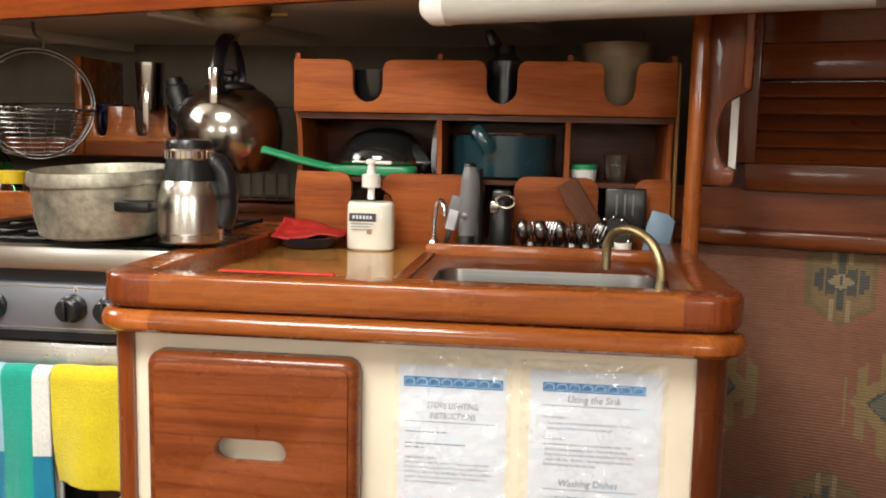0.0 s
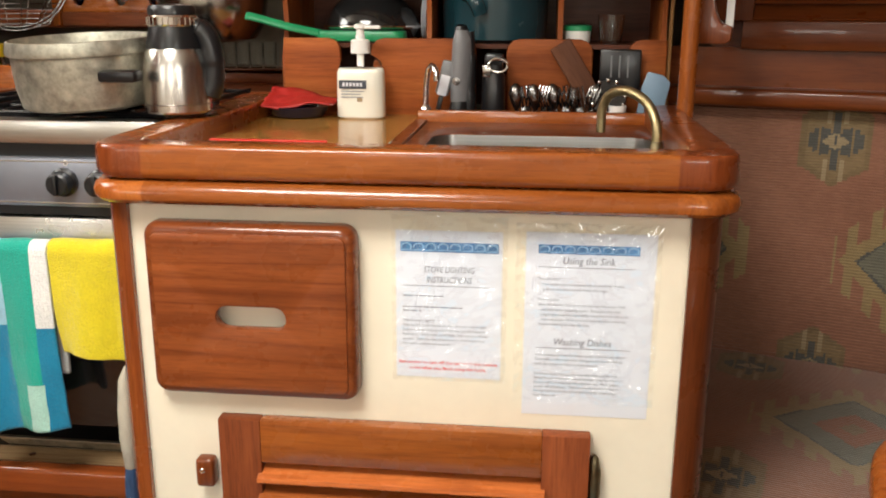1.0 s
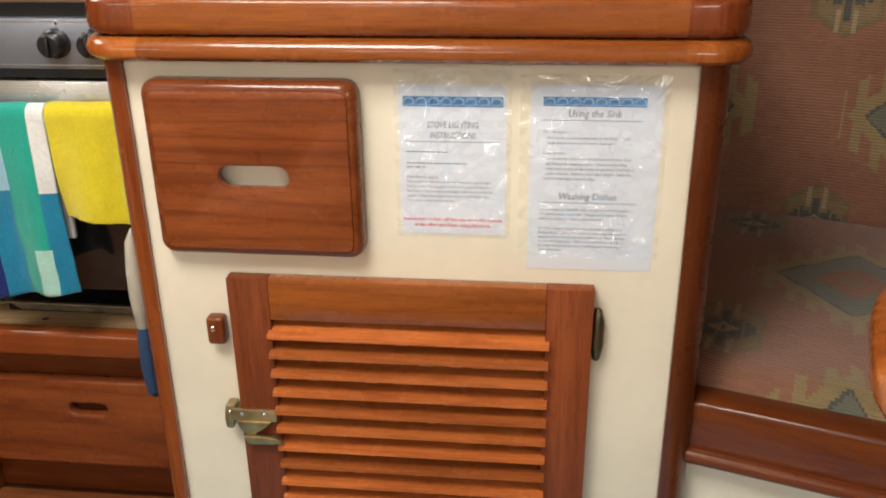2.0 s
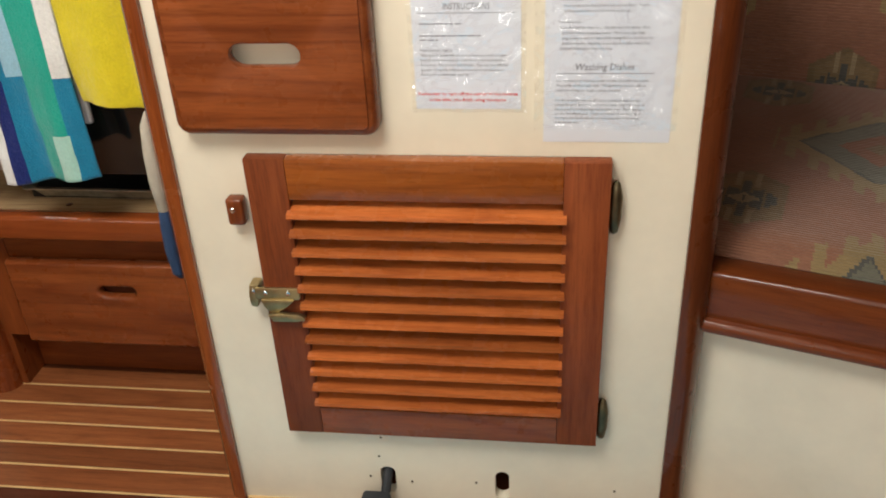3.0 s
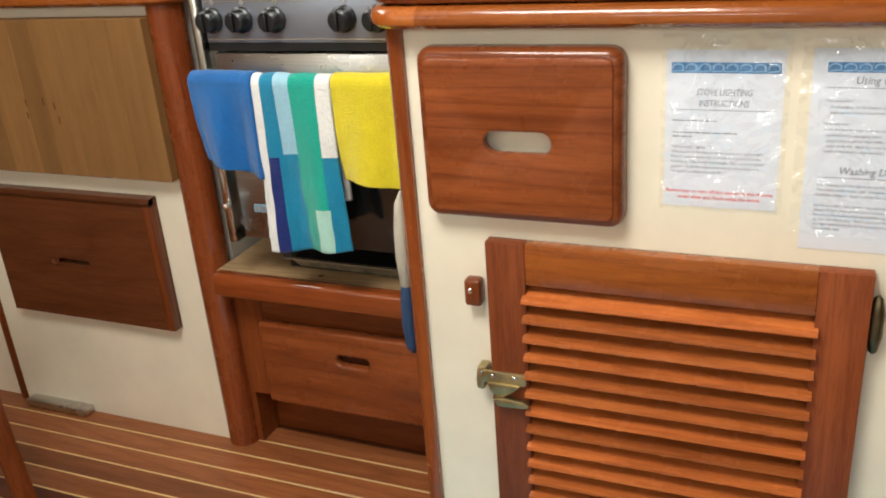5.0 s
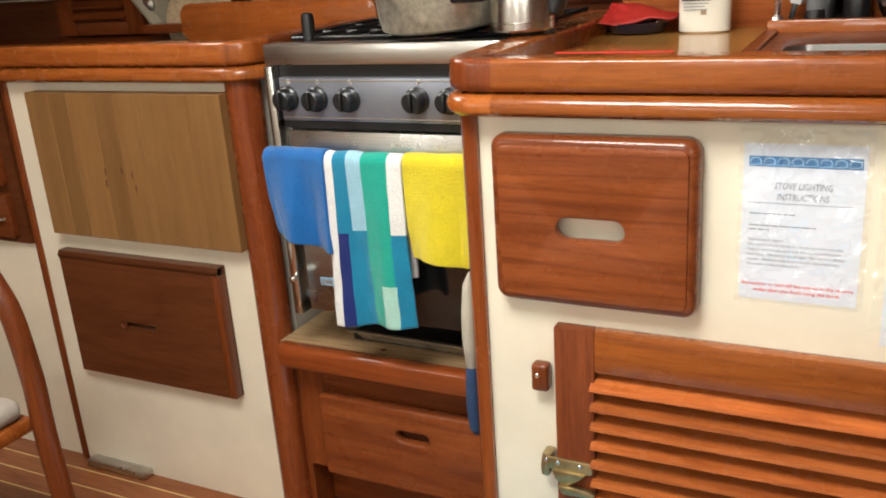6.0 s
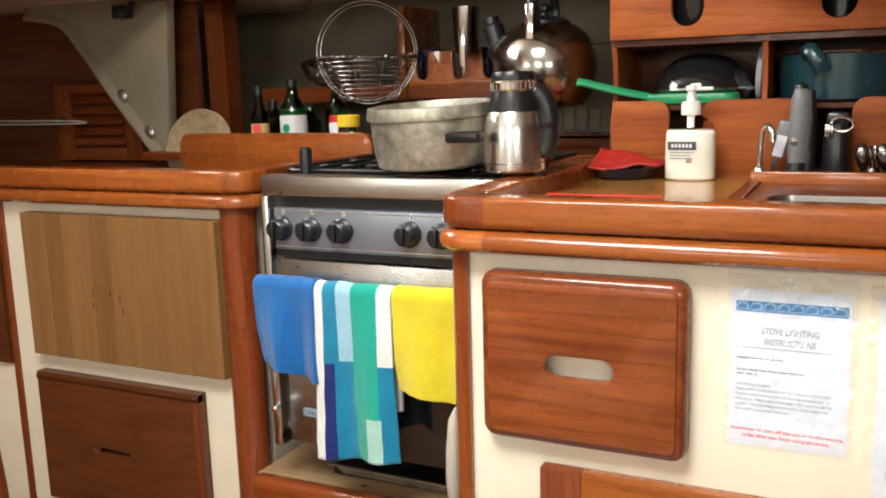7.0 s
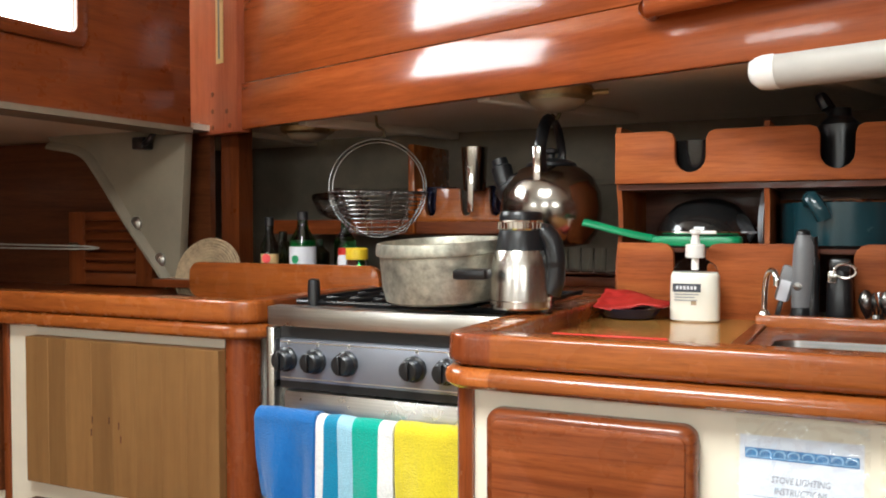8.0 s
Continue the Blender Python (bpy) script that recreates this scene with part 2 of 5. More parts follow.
grey_seat = plain("grey_pad", (0.45, 0.40, 0.34), 0.85, 0, 0.15, 30, 0.3)
shield_paint = plain("heat_shield", (0.46, 0.44, 0.38), 0.5, 0.3, 0.15, 7, 0.08)
dull_steel = plain("dull_steel", (0.22, 0.21, 0.20), 0.25, 1.0, 0.2, 30, 0.02)
ceramic = plain("stoneware", (0.24, 0.18, 0.115), 0.35, 0, 0.08, 10, 0.02, 0.2)
mat_grey = plain("mat_rubber_edge", (0.12, 0.12, 0.13), 0.7, 0, 0.3, 50, 0.2)

daylight_m, dnt, db = nodes_of("daylight", 1.0, 0.0, (0.8, 0.8, 0.8))
db.inputs["Emission Color"].default_value = (1.0, 0.97, 0.92, 1)
db.inputs["Emission Strength"].default_value = 21.0

# thin clear plastic: see-through, with a wrinkled gloss
film_m, fnt, fb = nodes_of("plastic_film", 0.06, 0.0, (1, 1, 1))
see = fnt.nodes.new("ShaderNodeBsdfTransparent")
gloss = fnt.nodes.new("ShaderNodeBsdfGlossy")
gloss.inputs["Roughness"].default_value = 0.09
fres = fnt.nodes.new("ShaderNodeFresnel")
fres.inputs["IOR"].default_value = 2.0
two = fnt.nodes.new("ShaderNodeMixShader")
fbump = fnt.nodes.new("ShaderNodeBump")
fbump.inputs["Strength"].default_value, fbump.inputs["Distance"].default_value = 0.95, 0.016
fnt.links.new(noise_tex(fnt, spread(fnt), 15, 2, 0.5, 1.8), fbump.inputs["Height"])
fnt.links.new(fbump.outputs[0], gloss.inputs["Normal"])
fnt.links.new(fbump.outputs[0], fres.inputs["Normal"])
fnt.links.new(fres.outputs[0], two.inputs[0])
fnt.links.new(see.outputs[0], two.inputs[1])
fnt.links.new(gloss.outputs[0], two.inputs[2])
fnt.links.new(two.outputs[0], fnt.nodes["Material Output"].inputs["Surface"])
towel_m = cloth_mat("terry_towel", "tint", 300, 1.0)
kilim_m = cloth_mat("woven_upholstery", "tint", 160, 0.7, 0.95, (0.35, 1, 1))
# ribs of the weave, across the cushions
knt = kilim_m.node_tree
kxyz, ktc = knt.nodes.new("ShaderNodeSeparateXYZ"), knt.nodes.new("ShaderNodeTexCoord")
knt.links.new(ktc.outputs["Object"], kxyz.inputs[0])
kfold = [knt.nodes.new("ShaderNodeMath") for _ in range(3)]
for kn_, op, val in zip(kfold, ("ADD", "MULTIPLY", "SINE"), (0.0, 2 * math.pi / 0.0058, 0.0)):
    kn_.operation = op
    kn_.inputs[1].default_value = val
knt.links.new(kxyz.outputs["Y"], kfold[0].inputs[0])
knt.links.new(kxyz.outputs["Z"], kfold[0].inputs[1])
knt.links.new(kfold[0].outputs[0], kfold[1].inputs[0])
knt.links.new(kfold[1].outputs[0], kfold[2].inputs[0])
krib = knt.nodes.new("ShaderNodeBump")
krib.inputs["Strength"].default_value, krib.inputs["Distance"].default_value = 0.5, 0.0016
knt.links.new(kfold[2].outputs[0], krib.inputs["Height"])
kold = knt.nodes["Principled BSDF"].inputs["Normal"].links[0].from_node
knt.links.new(kold.outputs[0], krib.inputs["Normal"])
knt.links.new(krib.outputs[0], knt.nodes["Principled BSDF"].inputs["Normal"])
mat_m = cloth_mat("painted_plank_mat", "tint", 40, 0.15, 0.6, (0.15, 1, 1))

# ---- shaping ----


PLANED = []


def part(name, bm, material, parent=None, label="", sharp=35, outward=True):
    """One mesh object; the flat faces of boards and boxes stay flat beside their eased edges."""
    me = bpy.data.meshes.new(name)
    planed = any(b is bm for b in PLANED)
    PLANED.clear()
    if outward:
        bmesh.ops.recalc_face_normals(bm, faces=bm.faces[:])
    bm.to_mesh(me)
    bm.free()
    me.polygons.foreach_set("use_smooth", [not (planed and max(abs(k) for k in f.normal) > 0.9999) for f in me.polygons])
    me.set_sharp_from_angle(angle=radians(sharp))
    me.materials.append(material)
    ob = new(name, me)
    if parent is not None:
        ob.parent = parent
    if label:
        ob["label"] = label
    return ob


def thing(name, x, y, z, label, category, rz=0.0, group="", kind=""):
    ob = new(name)
    ob.matrix_world = pose(x, y, z, 0, 0, rz)
    ob.empty_display_size = 0.05
    return tagged(ob, label, category, group, kind)


def box(x0, x1, y0, y1, z0, z1, bev=0.0, seg=2, bm=None):
    bm = bm or bmesh.new()
    vs = [bm.verts.new((x, y, z)) for x in (x0, x1) for y in (y0, y1) for z in (z0, z1)]
    fs = [bm.faces.new([vs[i] for i in f]) for f in ((0, 1, 3, 2), (4, 6, 7, 5), (0, 4, 5, 1), (2, 3, 7, 6), (0, 2, 6, 4), (1, 5, 7, 3))]
    if bev:
        es = {e for f in fs for e in f.edges}
        bmesh.ops.bevel(bm, geom=list(es), offset=bev, segments=seg, profile=0.5, affect="EDGES")
        PLANED.append(bm)
    return bm


def ring(bm, c, u, v, r, seg):
    return [bm.verts.new(Vector(c) + (u * math.cos(a) + v * math.sin(a)) * r) for a in (2 * math.pi * k / seg for k in range(seg))]


def skin(bm, rings, cap=True):
    for a, b in zip(rings, rings[1:]):
        n = len(a)
        for k in range(n):
            bm.faces.new((a[k], a[(k + 1) % n], b[(k + 1) % n], b[k]))
    if cap:
        bm.faces.new(rings[0][::-1])
        bm.faces.new(rings[-1])


def lathe(profile, seg=32, centre=(0, 0, 0), axis=(0, 0, 1), bm=None, cap=True):
    """Turns (radius, height) pairs about an axis."""
    bm = bm or bmesh.new()
    ax = Vector(axis).normalized()
    u = ax.orthogonal().normalized()
    v = ax.cross(u)
    skin(bm, [ring(bm, Vector(centre) + ax * h, u, v, max(r, 0.0004), seg) for r, h in profile], cap)
    return bm


def smooth_path(pts, n=8):
    """A rounded line through the points (Catmull-Rom)."""
    p = [Vector(q) for q in pts]
    p = [p[0] * 2 - p[1]] + p + [p[-1] * 2 - p[-2]]
    out = []
    for i in range(1, len(p) - 2):
        for k in range(n):
            t = k / n
            out.append(0.5 * ((2 * p[i]) + (p[i + 1] - p[i - 1]) * t + (2 * p[i - 1] - 5 * p[i] + 4 * p[i + 1] - p[i + 2]) * t * t + (3 * p[i] - p[i - 1] - 3 * p[i + 1] + p[i + 2]) * t ** 3))
    out.append(p[-2])
    return out


def tube(pts, r, seg=8, bm=None, closed=False, flat=1.0):
    """A round bar along a line; r may be one radius or one for each point."""
    bm = bm or bmesh.new()
    pts = [Vector(p) for p in pts]
    n = len(pts)
    rs = r if isinstance(r, (list, tuple)) else [r] * n
    rings, u = [], None
    for i, p in enumerate(pts):
        if closed:
            d = pts[(i + 1) % n] - pts[i - 1]
        else:
            d = pts[min(i + 1, n - 1)] - pts[max(i - 1, 0)]
        d.normalize()
        u = d.orthogonal().normalized() if u is None else (u - d * u.dot(d)).normalized()
        v = d.cross(u)
        rings.append([bm.verts.new(p + (u * math.cos(a) + v * math.sin(a) * flat) * rs[i]) for a in (2 * math.pi * k / seg for k in range(seg))])
    if closed:
        skin(bm, rings + [rings[0]], False)
    else:
        skin(bm, rings)
    return bm


def rounded(x0, x1, z0, z1, r, n=5):
    """Outline of a rectangle with round corners."""
    out = []
    for cx, cz, a0 in ((x1 - r, z1 - r, 0), (x0 + r, z1 - r, 90), (x0 + r, z0 + r, 180), (x1 - r, z0 + r, 270)):
        for k in range(n + 1):
            a = radians(a0 + 90 * k / n)
            out.append((cx + r * math.cos(a), cz + r * math.sin(a)))
    return out


def plate(outline, d0, d1, holes=(), plane="xz", bev=0.0, seg=2, bm=None):
    """A board cut to an outline, with openings through it; d0, d1: where its two faces lie."""
    out = bmesh.new()
    put = {"xz": lambda a, b, d: (a, d, b), "xy": lambda a, b, d: (a, b, d), "yz": lambda a, b, d: (d, a, b)}[plane]
    edges = []
    for loop in (outline, *holes):
        vs = [out.verts.new(put(a, b, d0)) for a, b in loop]
        edges += [out.edges.new((vs[k], vs[(k + 1) % len(vs)])) for k in range(len(vs))]
    bmesh.ops.triangle_fill(out, use_beauty=True, use_dissolve=False, edges=edges)
    faces = out.faces[:]
    ext = bmesh.ops.extrude_face_region(out, geom=faces)
    step = Vector(put(0, 0, d1)) - Vector(put(0, 0, d0))
    bmesh.ops.translate(out, verts=[g for g in ext["geom"] if isinstance(g, bmesh.types.BMVert)], vec=step)
    bmesh.ops.recalc_face_normals(out, faces=out.faces[:])
    bmesh.ops.dissolve_limit(out, angle_limit=0.01, verts=out.verts[:], edges=out.edges[:])
    if bev:
        es = [e for e in out.edges if len(e.link_faces) == 2 and e.calc_face_angle(0) > 1.2]
        bmesh.ops.bevel(out, geom=es, offset=bev, segments=seg, profile=0.5, affect="EDGES")
    if bm:
        me = bpy.data.meshes.new("tmp")
        out.to_mesh(me)
        bm.from_mesh(me)
        bpy.data.meshes.remove(me)
        out.free()
        return bm
    if bev:
        PLANED.append(out)
    return out


def sweep(path, profile, bm=None):
    """Runs a closed profile of (outward, up) along a level path of (x, y, nx, ny)."""
    bm = bm or bmesh.new()
    rings = [[bm.verts.new((x + nx * o, y + ny * o, z)) for o, z in profile] for x, y, nx, ny in path]
    skin(bm, rings)
    return bm


def sheet(nu, nv, place, tint=None, thick=0.0):
    """A grid of cloth; place and tint take u, v from 0 to 1."""
    bm = bmesh.new()
    lay = bm.loops.layers.float_color.new("tint")
    grid = [[bm.verts.new(place(i / nu, j / nv)) for j in range(nv + 1)] for i in range(nu + 1)]
    for i in range(nu):
        for j in range(nv):
            f = bm.faces.new((grid[i][j], grid[i + 1][j], grid[i + 1][j + 1], grid[i][j + 1]))
            c = tint((i + 0.5) / nu, (j + 0.5) / nv) if tint else (0.5, 0.5, 0.5)
            for lp in f.loops:
                lp[lay] = (*c, 1)
    return bm


def lettering(text, size, material, parent, m, align="LEFT", shear=0.0, name="lettering", spacing=1.0, width=0.0):
    """Words in the built-in font, turned into a mesh."""
    cu = bpy.data.curves.new(name, "FONT")
    cu.body, cu.size, cu.align_x, cu.shear, cu.space_line = text, size, align, shear, spacing
    cu.resolution_u, cu.extrude, cu.offset = 2, 0.0001, size * 0.006 if size > 0.005 else 0.0
    if width:
        cu.text_boxes[0].width = width
    tmp = new("tmp_text", cu)
    dg = bpy.context.evaluated_depsgraph_get()
    me = bpy.data.meshes.new_from_object(tmp.evaluated_get(dg))
    bpy.data.objects.remove(tmp)
    me.name = name
    me.materials.clear()
    me.materials.append(material)
    ob = new(name, me)
    ob.parent = parent
    ob.matrix_local = m
    return ob

# ---- the cabin shell ----


def wall(name, bm, material, label, category="wall"):
    return tagged(part(name, bm, material), label, category, kind="structure")


# overhead with two hatch openings
HATCHES = [[(-2.06, -1.75), (-1.44, -1.75), (-1.44, -1.09), (-2.06, -1.09)], [(-0.38, -1.23), (0.28, -1.23), (0.28, -0.57), (-0.38, -0.57)]]
wall("ceiling", plate([(-3.3, -2.3), (2.7, -2.3), (2.7, 1.6), (-3.3, 1.6)], 1.96, 2.02, HATCHES, "xy"), white_paint, "off-white painted cabin overhead with open hatches", "ceiling")
PORTS = [rounded(px - 0.33, px + 0.33, 1.30, 1.60, 0.08) for px in (-1.2, 0.1, 1.4)]
wall("wall_port", plate([(-3.3, 0.0), (2.7, 0.0), (2.7, 1.96), (-3.3, 1.96)], -2.26, -2.2, PORTS), white_paint, "off-white painted cabin side with three ports")
wall("wall_aft", box(-3.36, -3.3, -2.2, 1.6, 0, 1.96), dark_z, "varnished mahogany bulkhead closing the cabin")
wall("wall_fore", box(2.7, 2.76, -2.2, 1.6, 0, 1.96), dark_z, "varnished mahogany bulkhead closing the cabin")
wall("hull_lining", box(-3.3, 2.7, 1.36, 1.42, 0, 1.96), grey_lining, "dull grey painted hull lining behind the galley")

# cabin sole: teak planks with pale strips between them
sole = tagged(new("floor"), "varnished teak and holly strip cabin sole", "floor", kind="structure")
base = part("subfloor", box(-3.3, 2.7, -2.2, 1.36, -0.04, -0.006), sole_dark, sole)
PITCH, FIRST = 0.0535, 0.309
plank_me = None
for k in range(47):
    y1 = FIRST - PITCH * k
    dark = k == 6
    if plank_me is None or dark:
        bm = box(-3.3, 2.7, -PITCH + 0.0052, 0, -0.006, 0.0, 0.0006, 1)
        ob = part("plank", bm, sole_dark if dark else sole_m, sole)
        if not dark:
            plank_me = ob.data
    else:
        ob = new("plank", plank_me)
        ob.parent = sole
    ob.location = (0, y1, 0)
strip_me = None
for k in range(47):
    if strip_me is None:
        ob = part("strip", box(-3.3, 2.7, 0.0008, 0.0042, -0.006, -0.0003), holly, sole, "pale holly strip")
        strip_me = ob.data
    else:
        ob = new("strip", strip_me)
        ob.parent = sole
    ob.location = (0, FIRST - PITCH * (k + 1), 0)

# ---- sink cabinet ----
sink_cab = thing("sink_cabinet", 0, 0, 0, "cream galley cabinet with varnished corner posts and slatted door", "cabinet")
HOLES = [rounded(0.232, 0.256, 0.030, 0.086, 0.011, 4), rounded(0.415, 0.437, 0.030, 0.088, 0.0105, 4), rounded(0.110, 0.197, 0.755, 0.784, 0.0144, 5)]
part("front_panel", plate([(0, 0.0), (0.668, 0.0), (0.668, 0.905), (0, 0.905)], 0.0, 0.018, HOLES[:2]), cream, sink_cab)
part("side_panel", box(-0.026, -0.008, 0.035, 0.60, 0, 0.905), teak_z, sink_cab)
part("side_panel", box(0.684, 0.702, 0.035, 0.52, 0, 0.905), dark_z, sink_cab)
part("back_panel", box(-0.008, 0.684, 0.582, 0.60, 0, 0.92), dark_x, sink_cab)
part("inner_shelf", box(-0.006, 0.682, 0.02, 0.49, 0.006, 0.02), dark_x, sink_cab)


def post(x0, x1, y0, y1, z1, turned, mat, parent, n=8):
    """An upright whose one outer edge is rounded over; turned -1: the edge at x0, 1: the edge at x1."""
    r = min(x1 - x0, y1 - y0) * 0.92
    pts = []
    for k in range(n + 1):
        a = radians(90 * k / n)
        pts.append((x0 + r - r * math.cos(a), y0 + r - r * math.sin(a)) if turned < 0 else (x1 - r + r * math.sin(a), y0 + r - r * math.cos(a)))
    pts = [(x0, y1)] + pts + [(x1, y0), (x1, y1)] if turned < 0 else [(x0, y1), (x0, y0)] + pts + [(x1, y1)]
    return part("corner_post", plate(pts, 0.0, z1, (), "xy"), mat, parent)


post(-0.032, 0.0, -0.008, 0.034, 0.908, -1, post_z, sink_cab)
# right post: its shaded look is in the wood colour
post(0.668, 0.708, -0.008, 0.034, 0.908, 1, post_shaded, sink_cab)
part("foot_bead", box(0.002, 0.666, -0.005, 0.0, 0, 0.004, 0.001, 1), holly, sink_cab, "pale bead of sealant")
# screw heads, dents and stains low on the panel
for sx, sz in ((0.215, 0.064), (0.282, 0.057), (0.238, 0.148), (0.232, 0.108), (0.385, 0.062), (0.46, 0.030), (0.60, 0.060)):
    part("screw_head", lathe([(0.0021, 0), (0.002, 0.0008), (0.001, 0.0006)], 10, (sx, -0.0002, sz), (0, -1, 0)), bronze, sink_cab)

# fiddle rail with its bead, in lengths with corner blocks
RAIL = [(-0.026, 0.9365), (-0.026, 0.972), (-0.0255, 0.9745), (-0.0235, 0.977), (-0.021, 0.9778), (0.0205, 0.978), (0.0235, 0.9776), (0.0258, 0.9762), (0.0272, 0.974), (0.0278, 0.971), (0.0288, 0.950), (0.0284, 0.946), (0.027, 0.942), (0.0235, 0.9385), (0.016, 0.9365)]
BEAD = [(-0.02, 0.906), (-0.02, 0.936), (0.014, 0.936), (0.024, 0.9345), (0.031, 0.930), (0.0345, 0.922), (0.033, 0.914), (0.027, 0.909), (0.018, 0.907)]


def rail_path(kind, x0, x1, y0, y1, r=0.018, e=0.026, n=8):
    """The rail in lengths; the corner blocks reach a little past the bend."""
    if kind == "front":
        return [(x0 + r + e, y0, 0, -1), (x1 - r - e, y0, 0, -1)]
    if kind == "left":
        return [(x0, y1, -1, 0), (x0, y0 + r + e, -1, 0)]
    if kind == "right":
        return [(x1, y0 + r + e, 1, 0), (x1, y1, 1, 0)]
    out = []
    for k in range(n + 1):
        a = radians(90 * k / n)
        if kind == "corner_left":
            out.append((x0 + r - r * math.cos(a), y0 + r - r * math.sin(a), -math.cos(a), -math.sin(a)))
        else:
            out.append((x1 - r + r * math.sin(a), y0 + r - r * math.cos(a), math.sin(a), -math.cos(a)))
    if kind == "corner_left":
        return [(x0, y0 + r + e, -1, 0)] + out + [(x0 + r + e, y0, 0, -1)]
    return [(x1 - r - e, y0, 0, -1)] + out + [(x1, y0 + r + e, 1, 0)]


def edge_rail(parent, x0, x1, y0, y1, kinds):
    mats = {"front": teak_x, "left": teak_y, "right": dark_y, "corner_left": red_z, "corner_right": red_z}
    for kind in kinds:
        p = rail_path(kind, x0, x1, y0, y1)
        part("fiddle_rail", sweep(p, RAIL), mats[kind], parent)
        part("rail_bead", sweep(p, BEAD), teak_x if kind == "front" else teak_z, parent)


edge_rail(sink_cab, -0.010, 0.690, -0.004, 0.50, ("front", "right", "corner_left", "corner_right"))
edge_rail(sink_cab, -0.010, 0.690, -0.004, 0.60, ("left",))
part("back_rail", box(0.287, 0.70, 0.478, 0.500, 0.93, 0.966, 0.004, 2), teak_x, sink_cab)

# drawer front hung on the panel, with a hand hole
drawer = part("drawer_front", plate(rounded(0.0345, 0.2715, 0.6755, 0.8735, 0.010), -0.0285, -0.012, [HOLES[2]], bev=0.0018, seg=2), red_x, sink_cab, "varnished mahogany drawer front with a hand hole")
bm = bmesh.new()
rings = []
for inset, y in ((0.0, -0.001), (0.0, -0.013), (0.0008, -0.0175), (0.003, -0.0215), (0.0062, -0.0245), (0.0096, -0.0256), (0.0118, -0.0258), (0.0118, -0.014)):
    rings.append([bm.verts.new((x, y, z)) for x, z in rounded(0.023 + inset, 0.283 - inset, 0.664 + inset, 0.885 - inset, 0.018 - inset * 0.6, 6)])
skin(bm, rings, False)
part("edge_moulding", bm, red_x, drawer, "rounded-over edge", sharp=28)
part("hand_hole_back", box(0.105, 0.2, -0.0012, -0.0002, 0.748, 0.792), cream, drawer)

# slatted door
DX0, DX1, DZ0, DZ1 = 0.101, 0.566, 0.172, 0.632
stile_l = part("door", box(DX0, DX0 + 0.054, -0.022, -0.002, DZ0, DZ1, 0.0015), door_z, sink_cab, "slatted teak cabinet door, shut")
part("stile", box(DX1 - 0.058, DX1, -0.022, -0.002, DZ0, DZ1, 0.0015), door_z, stile_l)
part("rail", box(DX0 + 0.054, DX1 - 0.058, -0.0215, -0.002, DZ1 - 0.058, DZ1, 0.0015), teak_x, stile_l)
part("rail", box(DX0 + 0.054, DX1 - 0.058, -0.0215, -0.002, DZ0, DZ0 + 0.050, 0.0015), red_x, stile_l)
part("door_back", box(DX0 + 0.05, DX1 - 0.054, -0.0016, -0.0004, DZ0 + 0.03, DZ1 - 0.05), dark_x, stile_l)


def slat(x0, x1, z, parent, y_out=-0.031, drop=0.0135, y_in=-0.004):
    """One louvre slat: leaning outward and down, its ends notched over the frame."""
    sec = [(y_in, z + 0.0), (y_in + 0.001, z - 0.006), (y_out + 0.002, z - drop - 0.003), (y_out - 0.001, z - drop), (y_out, z - drop + 0.005)]
    bm = bmesh.new()
    rings = [[bm.verts.new((x, y if abs(y - y_in) > 0.002 or x in (x0 + 0.004, x1 - 0.004) else y, zz)) for y, zz in sec] for x in (x0, x0 + 0.004, x1 - 0.004, x1)]
    skin(bm, rings)
    return part("slat", bm, slat_m, parent)


for k in range(12):
    slat(DX0 + 0.050, DX1 - 0.053, 0.5650 - k * 0.0289, stile_l)

# brass lever latch on the door
latch = part("latch", plate(rounded(0.088, 0.152, 0.420, 0.438, 0.004, 3), -0.027, -0.022, (), bev=0.001), brass, sink_cab, "worn brass lever latch")
part("cam", plate([(0.096, 0.421), (0.144, 0.421), (0.134, 0.411), (0.118, 0.400), (0.108, 0.400), (0.100, 0.409)], -0.031, -0.024, (), bev=0.002), brass, latch)
part("lever", plate([(0.104, 0.399), (0.124, 0.401), (0.148, 0.400), (0.157, 0.396), (0.157, 0.391), (0.144, 0.389), (0.112, 0.388)], -0.036, -0.027, (), bev=0.002), brass, latch)
part("catch", plate([(0.080, 0.441), (0.094, 0.441), (0.092, 0.425), (0.090, 0.411), (0.088, 0.403), (0.078, 0.405), (0.077, 0.420)], -0.024, -0.002, (), bev=0.003), brass, latch)
for sx in (0.087, 0.104, 0.136):
    part("screw", lathe([(0.0036, 0), (0.003, 0.001), (0.001, 0.0008)], 10, (sx, -0.0242 if sx < 0.09 else -0.0272, 0.431), (0, -1, 0)), chrome, latch)
part("door_stop", box(0.066, 0.090, -0.020, 0.0, 0.532, 0.572, 0.005, 3), dark_z, sink_cab, "small varnished wooden door stop")
part("stop_screw", lathe([(0.004, 0), (0.003, 0.001), (0.001, 0.0006)], 10, (0.075, -0.0201, 0.556), (0, -1, 0)), chrome, sink_cab)
for hz in (0.565, 0.215):
    part("hinge", lathe([(0.001, -0.038), (0.005, -0.034), (0.0085, -0.015), (0.0085, 0.015), (0.005, 0.034), (0.001, 0.038)], 14, (0.573, -0.009, hz)), bronze, sink_cab, "dark bronze hinge knuckle")
# foot pedal of the water pump, standing out of its slot
pedal = part("pedal_arm", tube(smooth_path([(0.244, 0.03, 0.078), (0.244, 0.0, 0.072), (0.242, -0.020, 0.05)]), 0.008, 10), rubber, sink_cab, "foot pump pedal")
